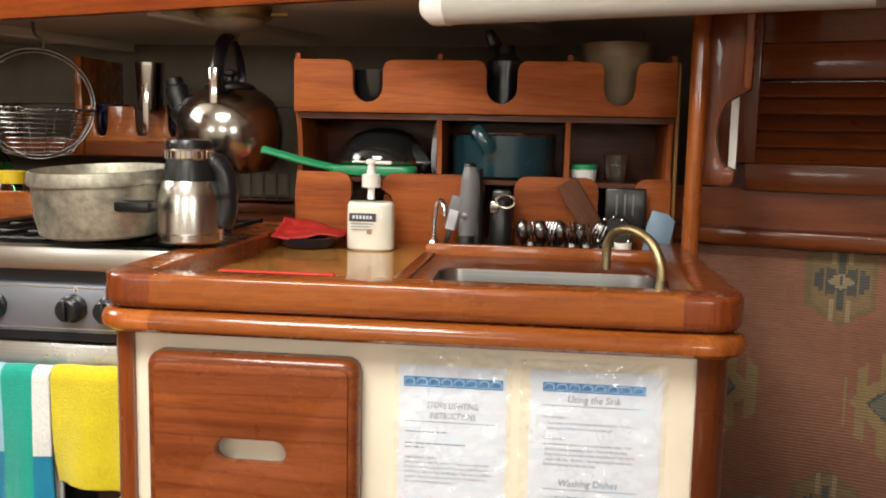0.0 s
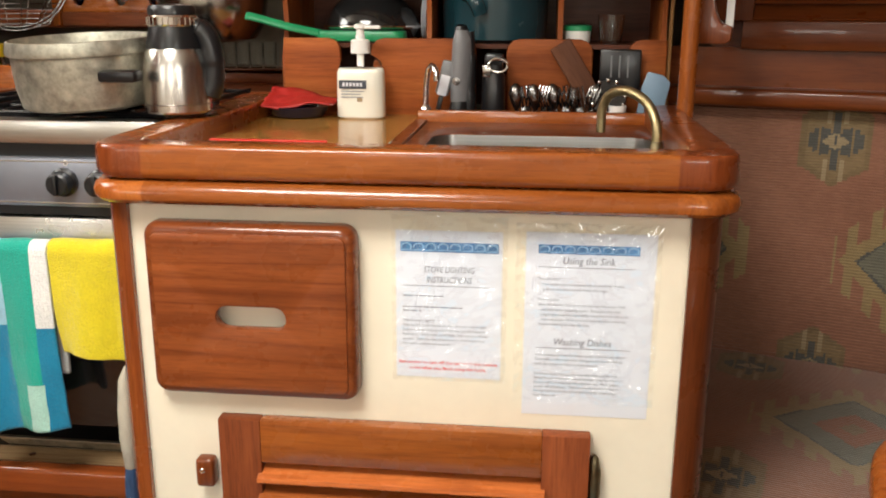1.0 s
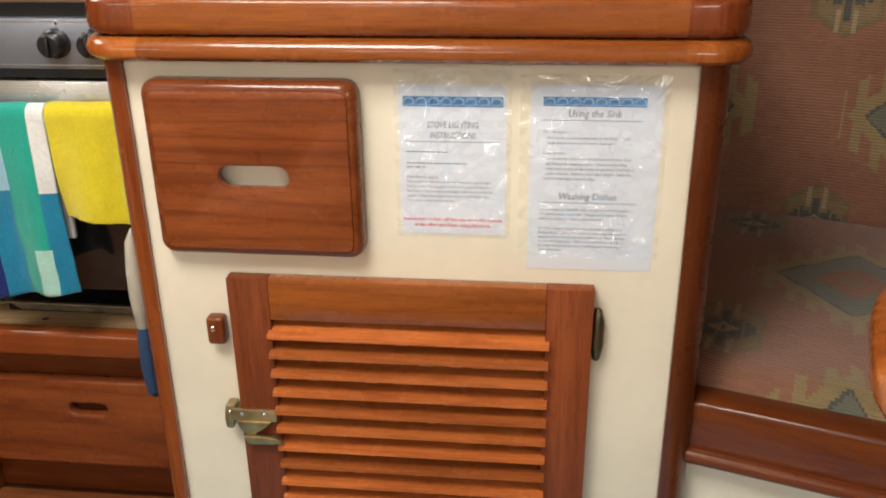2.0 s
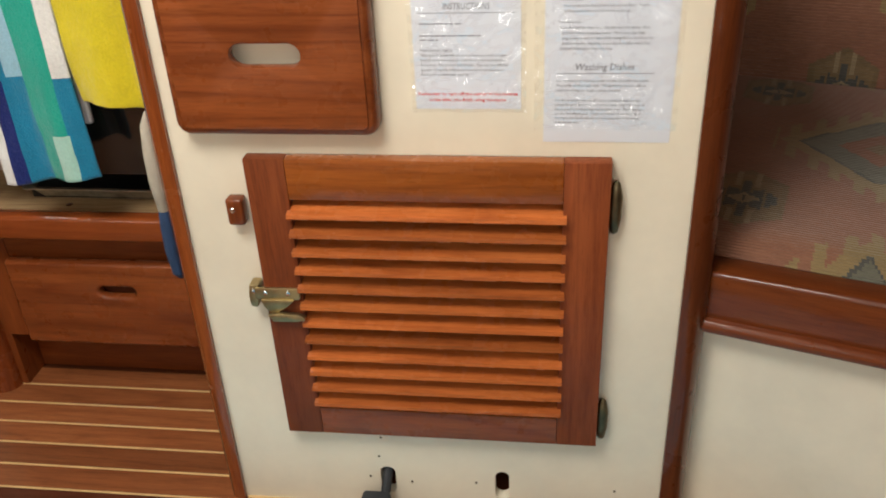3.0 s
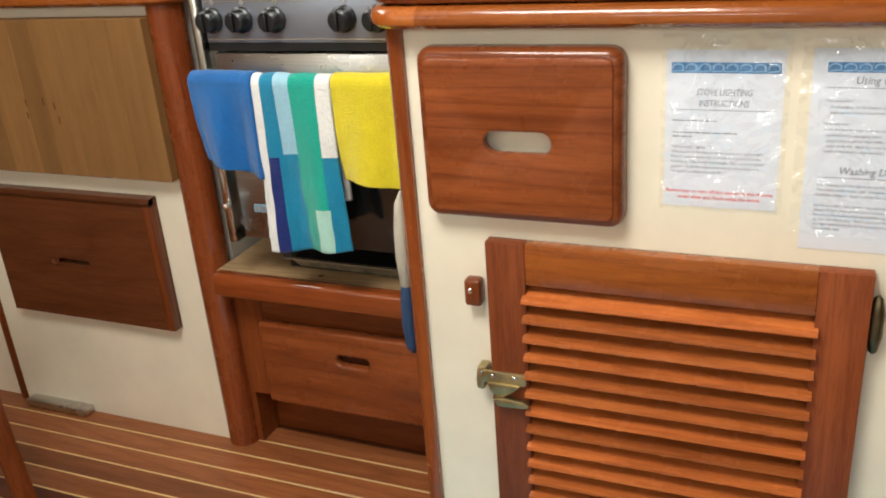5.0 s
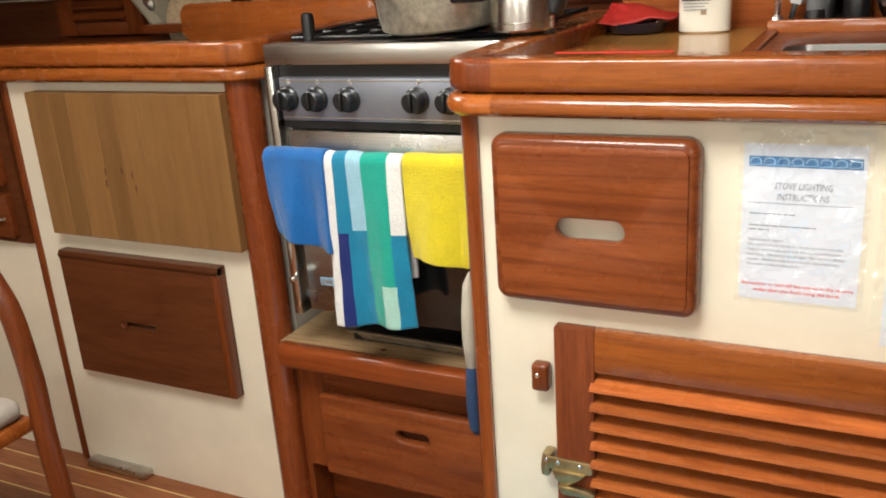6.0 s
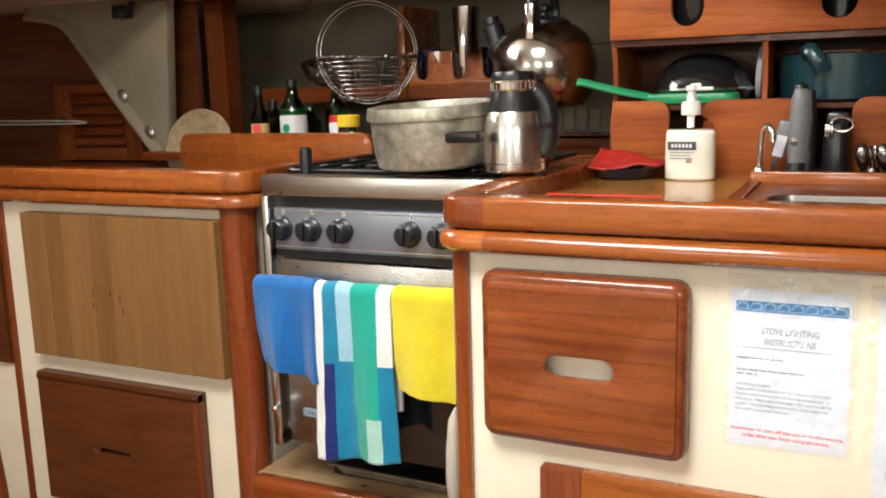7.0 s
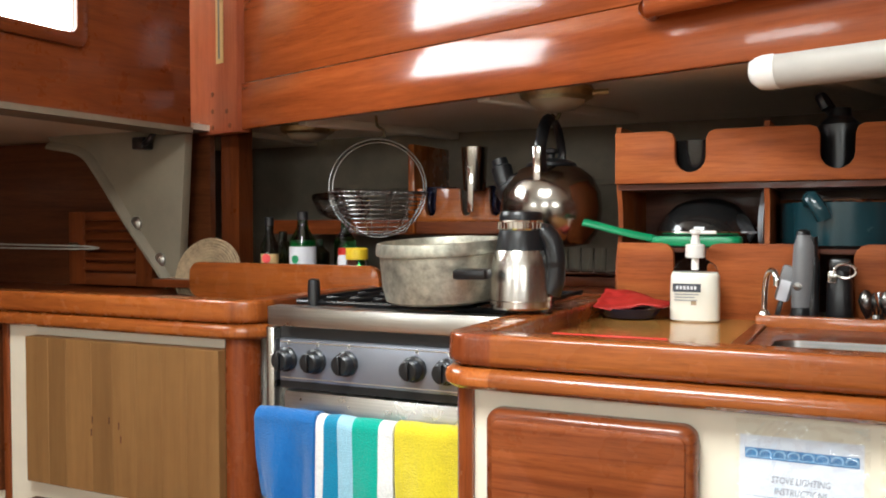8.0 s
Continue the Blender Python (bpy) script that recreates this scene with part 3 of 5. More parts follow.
part("pedal_pad", box(0.206, 0.252, -0.052, -0.022, 0.018, 0.058, 0.007, 3), rubber, pedal, "black rubber pedal pad")

# worktop with the sink let into it
top = tagged(part("worktop", plate([(0.0, 0.012), (0.285, 0.012), (0.285, 0.578), (0.0, 0.578)], 0.925, 0.947, (), "xy"), gold_x), "glossy honey-coloured teak worktop beside the sink", "worktop")
part("divider", box(0.285, 0.305, 0.012, 0.480, 0.925, 0.9515, 0.002), dark_y, top)
BASIN = rounded(0.335, 0.655, 0.065, 0.335, 0.035, 6)
part("sink_surround", plate([(0.305, 0.012), (0.674, 0.012), (0.674, 0.480), (0.305, 0.480)], 0.925, 0.9475, [BASIN], "xy", 0.002), dark_x, top)
sink = thing("sink", 0.495, 0.2, 0.80, "deep brushed stainless steel galley sink", "sink")
bm = bmesh.new()
rings = []
for grow, z in ((0.004, 0.1465), (0.0, 0.146), (-0.003, 0.12), (-0.008, 0.02), (-0.02, 0.004), (-0.04, 0.0)):
    o = rounded(-0.16 - grow, 0.16 + grow, -0.135 - grow, 0.135 + grow, 0.035 + grow * 0.5, 6)
    rings.append([bm.verts.new((x, y, z)) for x, y in o])
skin(bm, rings, False)
bm.faces.new(rings[-1])
part("basin", bm, sink_steel, sink)
part("drain", lathe([(0.022, 0.001), (0.022, 0.003), (0.016, 0.003), (0.012, 0.001)], 24), chrome, sink)

# ---- cabinet left of the stove ----
left_cab = thing("worktop_cabinet", -0.9, 0.246, 0, "cream galley cabinet with a varnished round corner post", "cabinet")
lc = lambda name, bm, mat, label="": part(name, bm, mat, left_cab, label)
lc("front_panel", box(-0.285, 0.292, 0.0, 0.018, 0, 0.93), cream)
lc("side_panel", box(0.33, 0.35, 0.04, 0.80, 0, 0.93), shield_paint, "pale dull heat shield beside the stove")
lc("corner_post", lathe([(0.033, 0.0), (0.033, 0.935)], 28, (0.322, 0.012, 0)), red_z)
lc("edge_post", box(-0.305, -0.285, -0.004, 0.05, 0, 0.93, 0.003), dark_z)
for nm, prof, mat in (("fiddle_rail", RAIL, teak_x), ("rail_bead", BEAD, teak_x)):
    lc(nm, sweep([(-1.6, -0.005, 0, -1), (0.315, -0.005, 0, -1)], prof), mat)
for nm, prof in (("fiddle_rail", RAIL), ("rail_bead", BEAD)):
    lc(nm, sweep([(0.315 + 0.035 * math.sin(radians(9 * k)), 0.030 - 0.035 * math.cos(radians(9 * k)), math.sin(radians(9 * k)), -math.cos(radians(9 * k))) for k in range(11)], prof), teak_z, "darker corner block")
lc("side_rail", sweep([(0.35, 0.030, 1, 0), (0.35, 0.46, 1, 0)], RAIL), dark_y)
lc("counter", box(-1.6, 0.33, 0.01, 0.80, 0.91, 0.935), dark_x)
cut = thing("cutting_board", -0.85, 0.23, 0.589, "worn maple cutting board hung on the cabinet front", "cutting board")
cuts = (-1.10, -1.035, -0.985, -0.915, -0.86, -0.80, -0.735, -0.675, -0.60)
for a, b in zip(cuts, cuts[1:]):
    part("stave", box(a + 0.85, b + 0.85, -0.016, 0.0155, 0.0, 0.298, 0.0012, 1), maple_m, cut)
for kx, kz in ((-0.915, 0.725), (-0.845, 0.72), (-0.918, 0.700), (-0.84, 0.694), (-0.87, 0.728)):
    part("knife_mark", box(kx + 0.85, kx + 0.853, -0.0164, -0.0158, kz - 0.589, kz - 0.575), sole_dark, cut)
ld = tagged(part("hatch_board", plate([(-1.11, 0.262), (-0.675, 0.262), (-0.675, 0.547), (-1.11, 0.547)], 0.222, 0.2455, [rounded(-0.955, -0.862, 0.388, 0.400, 0.0058, 4)], bev=0.0), walnut_x), "dark varnished mahogany board with a key slot", "board")
part("edge_moulding", sweep([(-1.11, 0.236, 0, -1), (-0.675, 0.236, 0, -1)], [(0, 0.532), (0.016, 0.532), (0.018, 0.538), (0.012, 0.544), (0, 0.5472)]), walnut_x, ld)
part("edge_moulding", box(-0.692, -0.6745, 0.2185, 0.24, 0.262, 0.532, 0.004), dark_z, ld)
part("key_slot", lathe([(0.010, 0), (0.010, 0.003), (0.007, 0.001)], 16, (-0.953, 0.222, 0.394), (0, -1, 0)), sole_dark, ld)
# drawers and steps further aft
aft = thing("drawer_chest", -1.45, 0.255, 0, "dark varnished mahogany chest of drawers", "chest")
part("carcass", box(-0.3, 0.24, 0.0, 0.6, 0.0, 0.93), cream, aft)
part("face_board", box(-0.3, 0.235, -0.012, -0.001, 0.545, 0.93), walnut_x, aft)
for z0, z1 in ((0.56, 0.66), (0.68, 0.78), (0.80, 0.90)):
    d = part("drawer", box(-0.28, 0.205, -0.03, -0.001, z0, z1, 0.005, 2), dark_x, aft)
    part("handle", tube(smooth_path([(0.13, -0.03, z0 + 0.045), (0.14, -0.042, z0 + 0.045), (0.18, -0.042, z0 + 0.045), (0.19, -0.03, z0 + 0.045)]), 0.004, 8), chrome, d)

# base below the stove
stove_base = thing("under_stove_cabinet", -0.27, 0.25, 0, "varnished teak drawer base under the stove", "drawer unit")
part("kick_board", box(-0.262, 0.235, 0.07, 0.09, 0.0, 0.15), dark_x, stove_base)
part("ledge", box(-0.266, 0.235, -0.058, -0.026, 0.372, 0.418, 0.008, 3), ov_x, stove_base)
part("fascia", box(-0.207, 0.235, 0.002, 0.02, 0.29, 0.373), dark_x, stove_base)
dr = part("drawer_front", plate([(-0.206, 0.128), (0.235, 0.128), (0.235, 0.306), (-0.206, 0.306)], -0.022, 0.0, [rounded(-0.038, 0.030, 0.236, 0.257, 0.010, 4)], bev=0.007, seg=3), red_x, stove_base)
part("slot_back", box(-0.045, 0.038, 0.0005, 0.0015, 0.228, 0.264), sole_dark, dr)
part("shelf", box(-0.275, 0.235, -0.026, 0.5, 0.380, 0.412), raw_pine, stove_base, "bare pine shelf")
part("shelf_knot", lathe([(0.006, 0.4119), (0.005, 0.4126), (0.001, 0.4127)], 12, (-0.06, 0.0, 0)), sole_dark, stove_base)
part("side_board", box(-0.284, -0.262, 0.008, 0.092, 0.0, 0.37), dark_z, stove_base)
part("side_cheek", box(-0.261, -0.207, 0.0, 0.066, 0.128, 0.372), dark_z, stove_base)

# ---- stove ----
stove = thing("stove", -0.265, 0.205, 0.44, "stainless steel marine gas stove with five black knobs", "stove")
S = lambda name, bm, mat, label="", par=None: part(name, bm, mat, par or stove, label)
S("body", box(-0.205, 0.222, 0.03, 0.47, 0.064, 0.50), steel_z)
S("front_trim", box(-0.212, 0.224, -0.008, 0.03, 0.501, 0.535, 0.003), steel_x)
hob = S("hob", box(-0.212, 0.224, 0.03, 0.48, 0.501, 0.522, 0.003), black_gloss, "black enamelled hob")
panel = S("control_panel", box(-0.190, 0.224, -0.004, 0.03, 0.408, 0.480, 0.002), panel_grey, "grey control panel")
S("dark_gap", box(-0.195, 0.222, 0.008, 0.029, 0.479, 0.501), black_plastic)
S("dark_strip", box(-0.190, 0.224, -0.002, 0.03, 0.395, 0.408), black_plastic)
for pz in (0.474, 0.413):
    S("panel_line", box(-0.188, 0.222, -0.0048, -0.004, pz, pz + 0.0016), chrome, "", panel)
for kx in (-0.174, -0.116, -0.054, 0.072, 0.130):
    knob = S("knob", lathe([(0.021, 0.0), (0.021, 0.006), (0.0175, 0.009), (0.0165, 0.024), (0.014, 0.026)], 28, (kx, -0.004, 0.445), (0, -1, 0)), black_plastic)
    S("grip", box(kx - 0.0035, kx + 0.0035, -0.036, -0.029, 0.430, 0.460, 0.002), black_plastic, "", knob)
    S("flame_mark", box(kx + 0.002, kx + 0.006, -0.0046, -0.004, 0.470, 0.477), white_plastic, "", panel)
    S("mark_ring", lathe([(0.0035, 0), (0.0035, 0.0006), (0.0024, 0.0006)], 12, (kx + 0.004, -0.004, 0.4725), (0, -1, 0)), white_plastic, "", panel)
oven = S("oven_door", box(-0.180, 0.224, -0.006, 0.03, 0.060, 0.392, 0.004), steel_x, "brushed steel oven door")
S("window", box(-0.03, 0.222, -0.0085, -0.006, 0.058, 0.33, 0.001), black_gloss, "dark glass oven window", oven)
S("towel_rail", tube([(-0.185, -0.052, 0.358), (0.222, -0.052, 0.358)], 0.006, 12), chrome, "", oven)
for bx in (-0.176, 0.214):
    S("rail_bracket", tube([(bx, -0.005, 0.358), (bx, -0.052, 0.358)], 0.005, 10), chrome, "", oven)
S("maker_plate", box(-0.150, -0.098, -0.0072, -0.006, 0.112, 0.126), pale_blue_ink, "", oven)
for k in range(6):
    S("plate_mark", box(-0.146 + 0.008 * k, -0.141 + 0.008 * k, -0.0078, -0.0072, 0.115, 0.123), steel_x, "", oven)
S("side_rail", box(-0.212, -0.196, -0.012, 0.03, 0.05, 0.50, 0.002), steel_z)
S("gimbal_arm", box(-0.204, -0.192, -0.018, -0.010, 0.062, 0.29, 0.002), chrome)
S("gimbal_pin", lathe([(0.006, 0), (0.006, 0.012), (0.003, 0.014)], 12, (-0.196, -0.018, 0.125), (0, -1, 0)), chrome)
grate = S("grate", tube([(-0.19, 0.05, 0.538), (0.21, 0.05, 0.538)], 0.004, 6), black_plastic, "black cast hob grate")
for k in range(9):
    gx = -0.19 + 0.05 * k
    S("bar", tube([(gx, 0.05, 0.541), (gx, 0.44, 0.541)], 0.004, 6), black_plastic, "", grate)
for gy in (0.14, 0.25, 0.35, 0.44):
    S("bar", tube([(-0.19, gy, 0.538), (0.21, gy, 0.538)], 0.004, 6), black_plastic, "", grate)
for bx, by in ((-0.09, 0.15), (0.11, 0.15), (-0.09, 0.34), (0.11, 0.34)):
    S("burner", lathe([(0.04, 0.52), (0.04, 0.528), (0.028, 0.534), (0.01, 0.535)], 24, (bx, by, 0)), black_plastic, "", hob)
for bx, by in ((-0.155, 0.05), (0.19, 0.30)):
    S("pot_clamp", lathe([(0.011, 0.522), (0.011, 0.57), (0.0095, 0.578), (0.004, 0.580)], 14, (bx, by, 0)), black_plastic, "black pot clamp", None)

# ---- settee on the right, turned with the hull ----
SA = -17.5
settee = thing("settee", 0.725, 0.036, 0, "built-in settee with a cream front panel and varnished trim", "settee", SA)
part("front_panel", box(-0.032, 1.7, 0.0, 0.02, 0, 0.372), cream, settee)
part("seat_trim", box(-0.03, 1.7, -0.022, 0.03, 0.372, 0.455, 0.008, 3), dark_x, settee)
part("trim_bead", tube([(-0.03, -0.022, 0.372), (1.7, -0.022, 0.372)], 0.012, 12), dark_x, settee)
part("seat_base", box(-0.012, 1.7, 0.03, 0.70, 0.36, 0.385), dark_x, settee)


GROUND, OLIVE, SLATE, PALE, TAN, DUSK = (0.285, 0.135, 0.086), (0.205, 0.145, 0.078), (0.095, 0.098, 0.088), (0.34, 0.265, 0.16), (0.295, 0.215, 0.105), (0.165, 0.160, 0.122)


def kilim(a, b, a0, b0):
    """Woven colours: columns of six-sided medallions and toothed diamonds on terracotta; a, b in metres."""
    a, b = round(a / 0.004) * 0.004, round(b / 0.004) * 0.004
    p, q = (a - a0 + 0.23) % 0.46 - 0.23, (b - b0 + 0.21) % 0.42 - 0.21
    ap, aq = abs(p), abs(q)
    if ap < 0.058 and ap * 0.6 + aq < 0.080:
        if ap / 0.024 + aq / 0.015 < 1.0:
            return SLATE if ap < 0.004 and aq < 0.009 else PALE
        stepped = math.floor(ap / 0.010) * 0.010
        if ap < 0.005 and aq < 0.050:
            return SLATE
        if ap < 0.046 and aq < 0.012 + 0.75 * (0.022 - abs(stepped - 0.018)) and not 0.026 < ap < 0.031:
            return SLATE
        if 0.010 < ap < 0.016 and aq > 0.03:
            return PALE
        return OLIVE if ap > 0.049 or ap * 0.6 + aq > 0.068 else (0.235, 0.165, 0.088)
    p, q = (a - a0 - 0.175 + 0.23) % 0.46 - 0.23, (b - b0 + 0.42) % 0.42 - 0.21
    ap, aq = abs(p), abs(q)
    d = ap + aq * 1.05
    if d < 0.060:
        return OLIVE if d < 0.02 else (0.27, 0.115, 0.066)
    if d < 0.115:
        return DUSK
    if d < 0.121:
        return SLATE
    if d < 0.150:
        return TAN
    edge = (0.150 - ap) / 1.05
    if ap < 0.156 and p % 0.034 < 0.017 and aq < edge + 0.048 * (0.6 + 0.4 * ap / 0.15):
        return TAN
    return GROUND


def cushion_box(name, parent, label, place, across, a0, b0):
    def tint(u, v):
        spot = place(u, v)
        return kilim(spot[0], spot[across], a0, b0)

    return part(name, sheet(420, 190, place, tint), kilim_m, parent, label, outward=False)


def seat_place(u, v):
    s = v * 0.78
    left = -0.012 - 0.31 * s
    x = left + (1.66 - left) * u ** 1.3
    puff = 0.010 * math.sin(math.pi * min(1, max(0, (s - 0.06) / 0.66)))
    if s < 0.06:
        a = s / 0.06 * math.pi / 2
        y, z = 0.024 + 0.05 * (1 - math.cos(a)), 0.425 + 0.055 * math.sin(a)
    else:
        y, z = 0.074 + (s - 0.06), 0.480 + puff + 0.008 * (s / 0.78)
    edge_u = min(u, 1 - u) * 1.66
    if edge_u < 0.03:
        z -= 0.012 * (1 - edge_u / 0.03) ** 2
    return (x, y, z + 0.004 * noise.noise((x * 6, s * 6, 0)))


seat = cushion_box("seat_cushion", settee, "terracotta kilim-pattern seat cushion", seat_place, 1, 0.0, 0.15)


def back_place(u, v):
    x = -0.235 + 1.9 * u ** 1.3
    h = v * 0.56
    z = 0.475 + h * 0.96
    y = 0.645 + 0.045 * (h / 0.56) - 0.03 * math.sin(math.pi * min(1.0, h / 0.54)) ** 0.6
    return (x, y + 0.004 * noise.noise((x * 5, h * 5, 8)), z + 0.002 * noise.noise((x * 7, h * 7, 3)))


cushion_box("back_cushion", settee, "terracotta kilim-pattern back cushion", back_place, 2, 0.100, 0.905)
part("back_board", box(-0.24, 1.7, 0.70, 0.72, 0.36, 1.0), dark_x, settee)

# louvred locker above the settee
lk = thing("settee_locker", 0.725, 0.036, 0, "dark varnished locker with louvred doors above the settee", "locker", SA)
LY = 0.63
part("ledge", box(-0.235, 1.7, LY - 0.01, LY + 0.09, 0.962, 0.995, 0.008, 3), dark_x, lk)
part("lower_board", box(-0.235, 1.7, LY + 0.035, LY + 0.06, 0.995, 1.065), dark_x, lk)
part("face_rail", box(-0.075, 1.7, LY + 0.012, LY + 0.045, 1.062, 1.112, 0.003), dark_x, lk)
part("face_stile", box(-0.13, -0.058, LY + 0.014, LY + 0.045, 1.112, 1.50, 0.002), dark_z, lk)
part("top_rail", box(-0.058, 1.7, LY + 0.016, LY + 0.045, 1.262, 1.325, 0.004), dark_x, lk)
part("upper_face", box(-0.058, 1.7, LY + 0.022, LY + 0.050, 1.325, 1.62, 0.003), dark_x, lk)
part("back", box(-0.13, 1.7, LY + 0.06, LY + 0.08, 1.0, 1.62), dark_x, lk)
for k in range(5):
    bm = bmesh.new()
    z = 1.258 - k * 0.0296
    sec = [(LY + 0.045, z), (LY + 0.046, z - 0.006), (LY + 0.019, z - 0.028), (LY + 0.015, z - 0.024)]
    skin(bm, [[bm.verts.new((x, y, zz)) for y, zz in sec] for x in (-0.058, 1.7)])
    part("slat", bm, dark_x, lk)

# ---- partition with its grab post at the end of the sink ----
gp = tagged(part("grab_post", lathe([(0.0135, 0.945), (0.0135, 1.96)], 24, (0.722, 0.445, 0)), teak_z), "round varnished teak grab post", "post", kind="structure")
part("post_foot", box(0.70, 0.735, 0.425, 0.468, 0.93, 0.952, 0.004), dark_z, gp)
part("screw", lathe([(0.005, 0), (0.004, 0.002), (0.001, 0.0015)], 10, (0.714, 0.430, 0.957), (0, -1, 0.3)), chrome, gp)
ptn = thing("partition_board", 0.72, 0.485, 0, "varnished wooden partition with a curved cut-out", "partition", SA)
outl = [(0.0, 1.078), (0.062, 1.078), (0.070, 1.084), (0.071, 1.104), (0.060, 1.109)]
for k in range(9):
    a = radians(250 - 140 * k / 8)
    outl.append((0.066 + 0.026 * math.cos(a), 1.160 + 0.056 * math.sin(a)))
outl += [(0.088, 1.230), (0.088, 1.60), (0.088, 1.96), (0.0, 1.96)]
part("board", plate(outl, 0.0, 0.02, bev=0.003), dark_z, ptn)
part("edge_strip", box(0.076, 0.090, -0.006, 0.024, 1.231, 1.96, 0.003), teak_z, ptn)
part("white_edge", box(0.052, 0.064, 0.075, 0.085, 1.10, 1.225), white_plastic, ptn)

# ---- overhead lockers ----
OA = -18.9
ov = thing("overhead_locker", -0.311, 0.591, 1.36, "glossy varnished mahogany overhead locker above the galley", "locker", OA)
part("face_rail", box(-0.86, 1.22, -0.02, 0.0, 0.0, 0.118, 0.003), ov_x, ov)
part("door_panel", box(-0.74, 1.22, -0.012, 0.008, 0.121, 0.40, 0.002), ov_x, ov)
part("upper_face", box(-0.86, 1.22, -0.012, 0.008, 0.40, 0.60), ov_x, ov)
part("corner_stile", box(-0.985, -0.740, -0.034, 0.005, -0.006, 0.60, 0.002), stile_m, ov)
rail_m = part("metal_track", box(-0.834, -0.802, -0.0385, -0.034, 0.178, 0.60, 0.001), holly, ov, "short cream track with a dark groove")
part("track_groove", box(-0.822, -0.814, -0.0392, -0.0384, 0.19, 0.60), grey_plastic, rail_m)
for sx, sz in ((-0.86, 0.055), (-0.79, 0.05), (-0.86, 0.10), (-0.775, 0.012), (-0.86, 0.012)):
    part("plug", lathe([(0.007, 0), (0.0065, 0.001), (0.002, 0.001)], 14, (sx, -0.034, sz), (0, -1, 0)), dark_z, ov)
part("grab_rail", tube(smooth_path([(0.475, -0.018, 0.100), (0.49, -0.056, 0.098), (0.52, -0.058, 0.098), (0.80, -0.058, 0.098), (1.20, -0.058, 0.098)]), 0.016, 14), ov_x, ov, "rounded grab rail")
part("soffit", plate([(-1.05, 0.0), (1.45, 0.0), (1.45, 0.9), (0.35, 0.88), (-1.05, 0.41)], 0.020, 0.04, (), "xy"), white_paint, ov, "pale painted underside")
for sx in (-0.55, 0.05, 0.62):
    part("beam", box(sx, sx + 0.035, 0.02, 0.56, -0.002, 0.020, 0.003), white_paint, ov)
fl = thing("fluorescent_lamp", 0.305, 0.385, 1.347, "white tubular lamp fixed under the overhead locker, switched off", "lamp", OA)
part("casing", tube([(0.03, 0, 0), (0.62, 0, 0)], 0.030, 28), lamp_white, fl)
part("end_cap", lathe([(0.020, -0.012), (0.029, 0.0), (0.031, 0.012), (0.031, 0.030)], 28, (0, 0, 0), (1, 0, 0)), white_plastic, fl)
part("mount", box(0.05, 0.6, -0.012, 0.012, 0.025, 0.036), white_plastic, fl)


def dome_lamp(x, y):
    d = thing("dome_lamp", x, y, 1.360, "round brass-rimmed dome lamp under the locker, switched off", "lamp", 0, "dome lamps")
    part("rim", lathe([(0.068, 0.019), (0.074, 0.010), (0.070, -0.002), (0.058, -0.008), (0.055, -0.004)], 36), brass, d, "dull brass rim")
    part("glass", lathe([(0.057, -0.004), (0.052, -0.014), (0.036, -0.024), (0.012, -0.029)], 36), ceramic, d, "cloudy glass")
    part("switch", tube([(0.06, 0.0, 0.004), (0.10, 0.01, 0.006)], 0.006, 8), brass, d)
    return d


dome_lamp(-0.095, 0.61)
dome_lamp(-0.898, 0.936)

# locker over the cabinet on the left, on its knee
sl = thing("side_locker", -1.13, 0.0, 1.36, "dark varnished side locker over the worktop", "locker")
part("face", plate([(-1.0, 0.0), (0.746, 0.0), (0.746, 0.60), (-1.0, 0.60)], -0.02, 0.0, [rounded(-0.22, 0.375, 0.175, 0.56, 0.02)], "yz"), dark_y, sl)
part("underside", box(-2.17, -0.02, -1.0, 1.355, 0.004, 0.02), white_paint, sl)
# lip in a dark tone, which paints in the shade of the recess
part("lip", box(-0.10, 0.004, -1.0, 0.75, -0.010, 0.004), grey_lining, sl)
part("port_frame", plate(rounded(-0.25, 0.405, 0.145, 0.585, 0.03), 0.0, 0.012, [rounded(-0.22, 0.375, 0.175, 0.56, 0.02)], "yz", 0.003), dark_y, sl)

wall("backdrop", box(-1.185, -1.175, -0.26, 0.42, 1.50, 1.94), daylight_m, "bright daylight outside the window", "backdrop")

# painted knee bracing the deck; the shade under the locker is in its colour
kn = thing("deck_knee", -1.16, 0.76, 0.95, "off-white painted curved deck knee with two bolts, colour darkened for shade", "knee")
kp = [(-0.03, 0.0), (0.0, 0.42), (-0.52, 0.43), (-0.50, 0.40), (-0.40, 0.375), (-0.345, 0.35)]
for k in range(1, 8):
    t = k / 8
    kp.append((-0.345 + 0.28 * t, 0.35 - 0.335 * t - 0.02 * math.sin(math.pi * t)))
kp.append((-0.055, 0.0))
part("web", plate(kp, 0.0, 0.03, bev=0.003), knee_shaded_paint, kn)
for bx, bz in ((-0.092, 0.068), (-0.175, 0.165)):
    part("bolt", lathe([(0.020, 0), (0.019, 0.005), (0.012, 0.008), (0.003, 0.009)], 18, (bx - 0.0, 0.0, bz), (0, -1, 0)), steel_x, kn)
part("flange", tube(smooth_path([(-0.50, -0.004, 0.39), (-0.37, -0.004, 0.365), (-0.30, -0.004, 0.30), (-0.20, -0.004, 0.175), (-0.10, -0.004, 0.06), (-0.05, -0.004, 0.0)]), 0.016, 8, flat=0.5), knee_shaded_paint, kn)
part("hook", tube(smooth_path([(-0.09, -0.002, 0.42), (-0.085, -0.03, 0.40), (-0.10, -0.035, 0.38), (-0.125, -0.03, 0.375)]), 0.008, 8), black_plastic, kn)
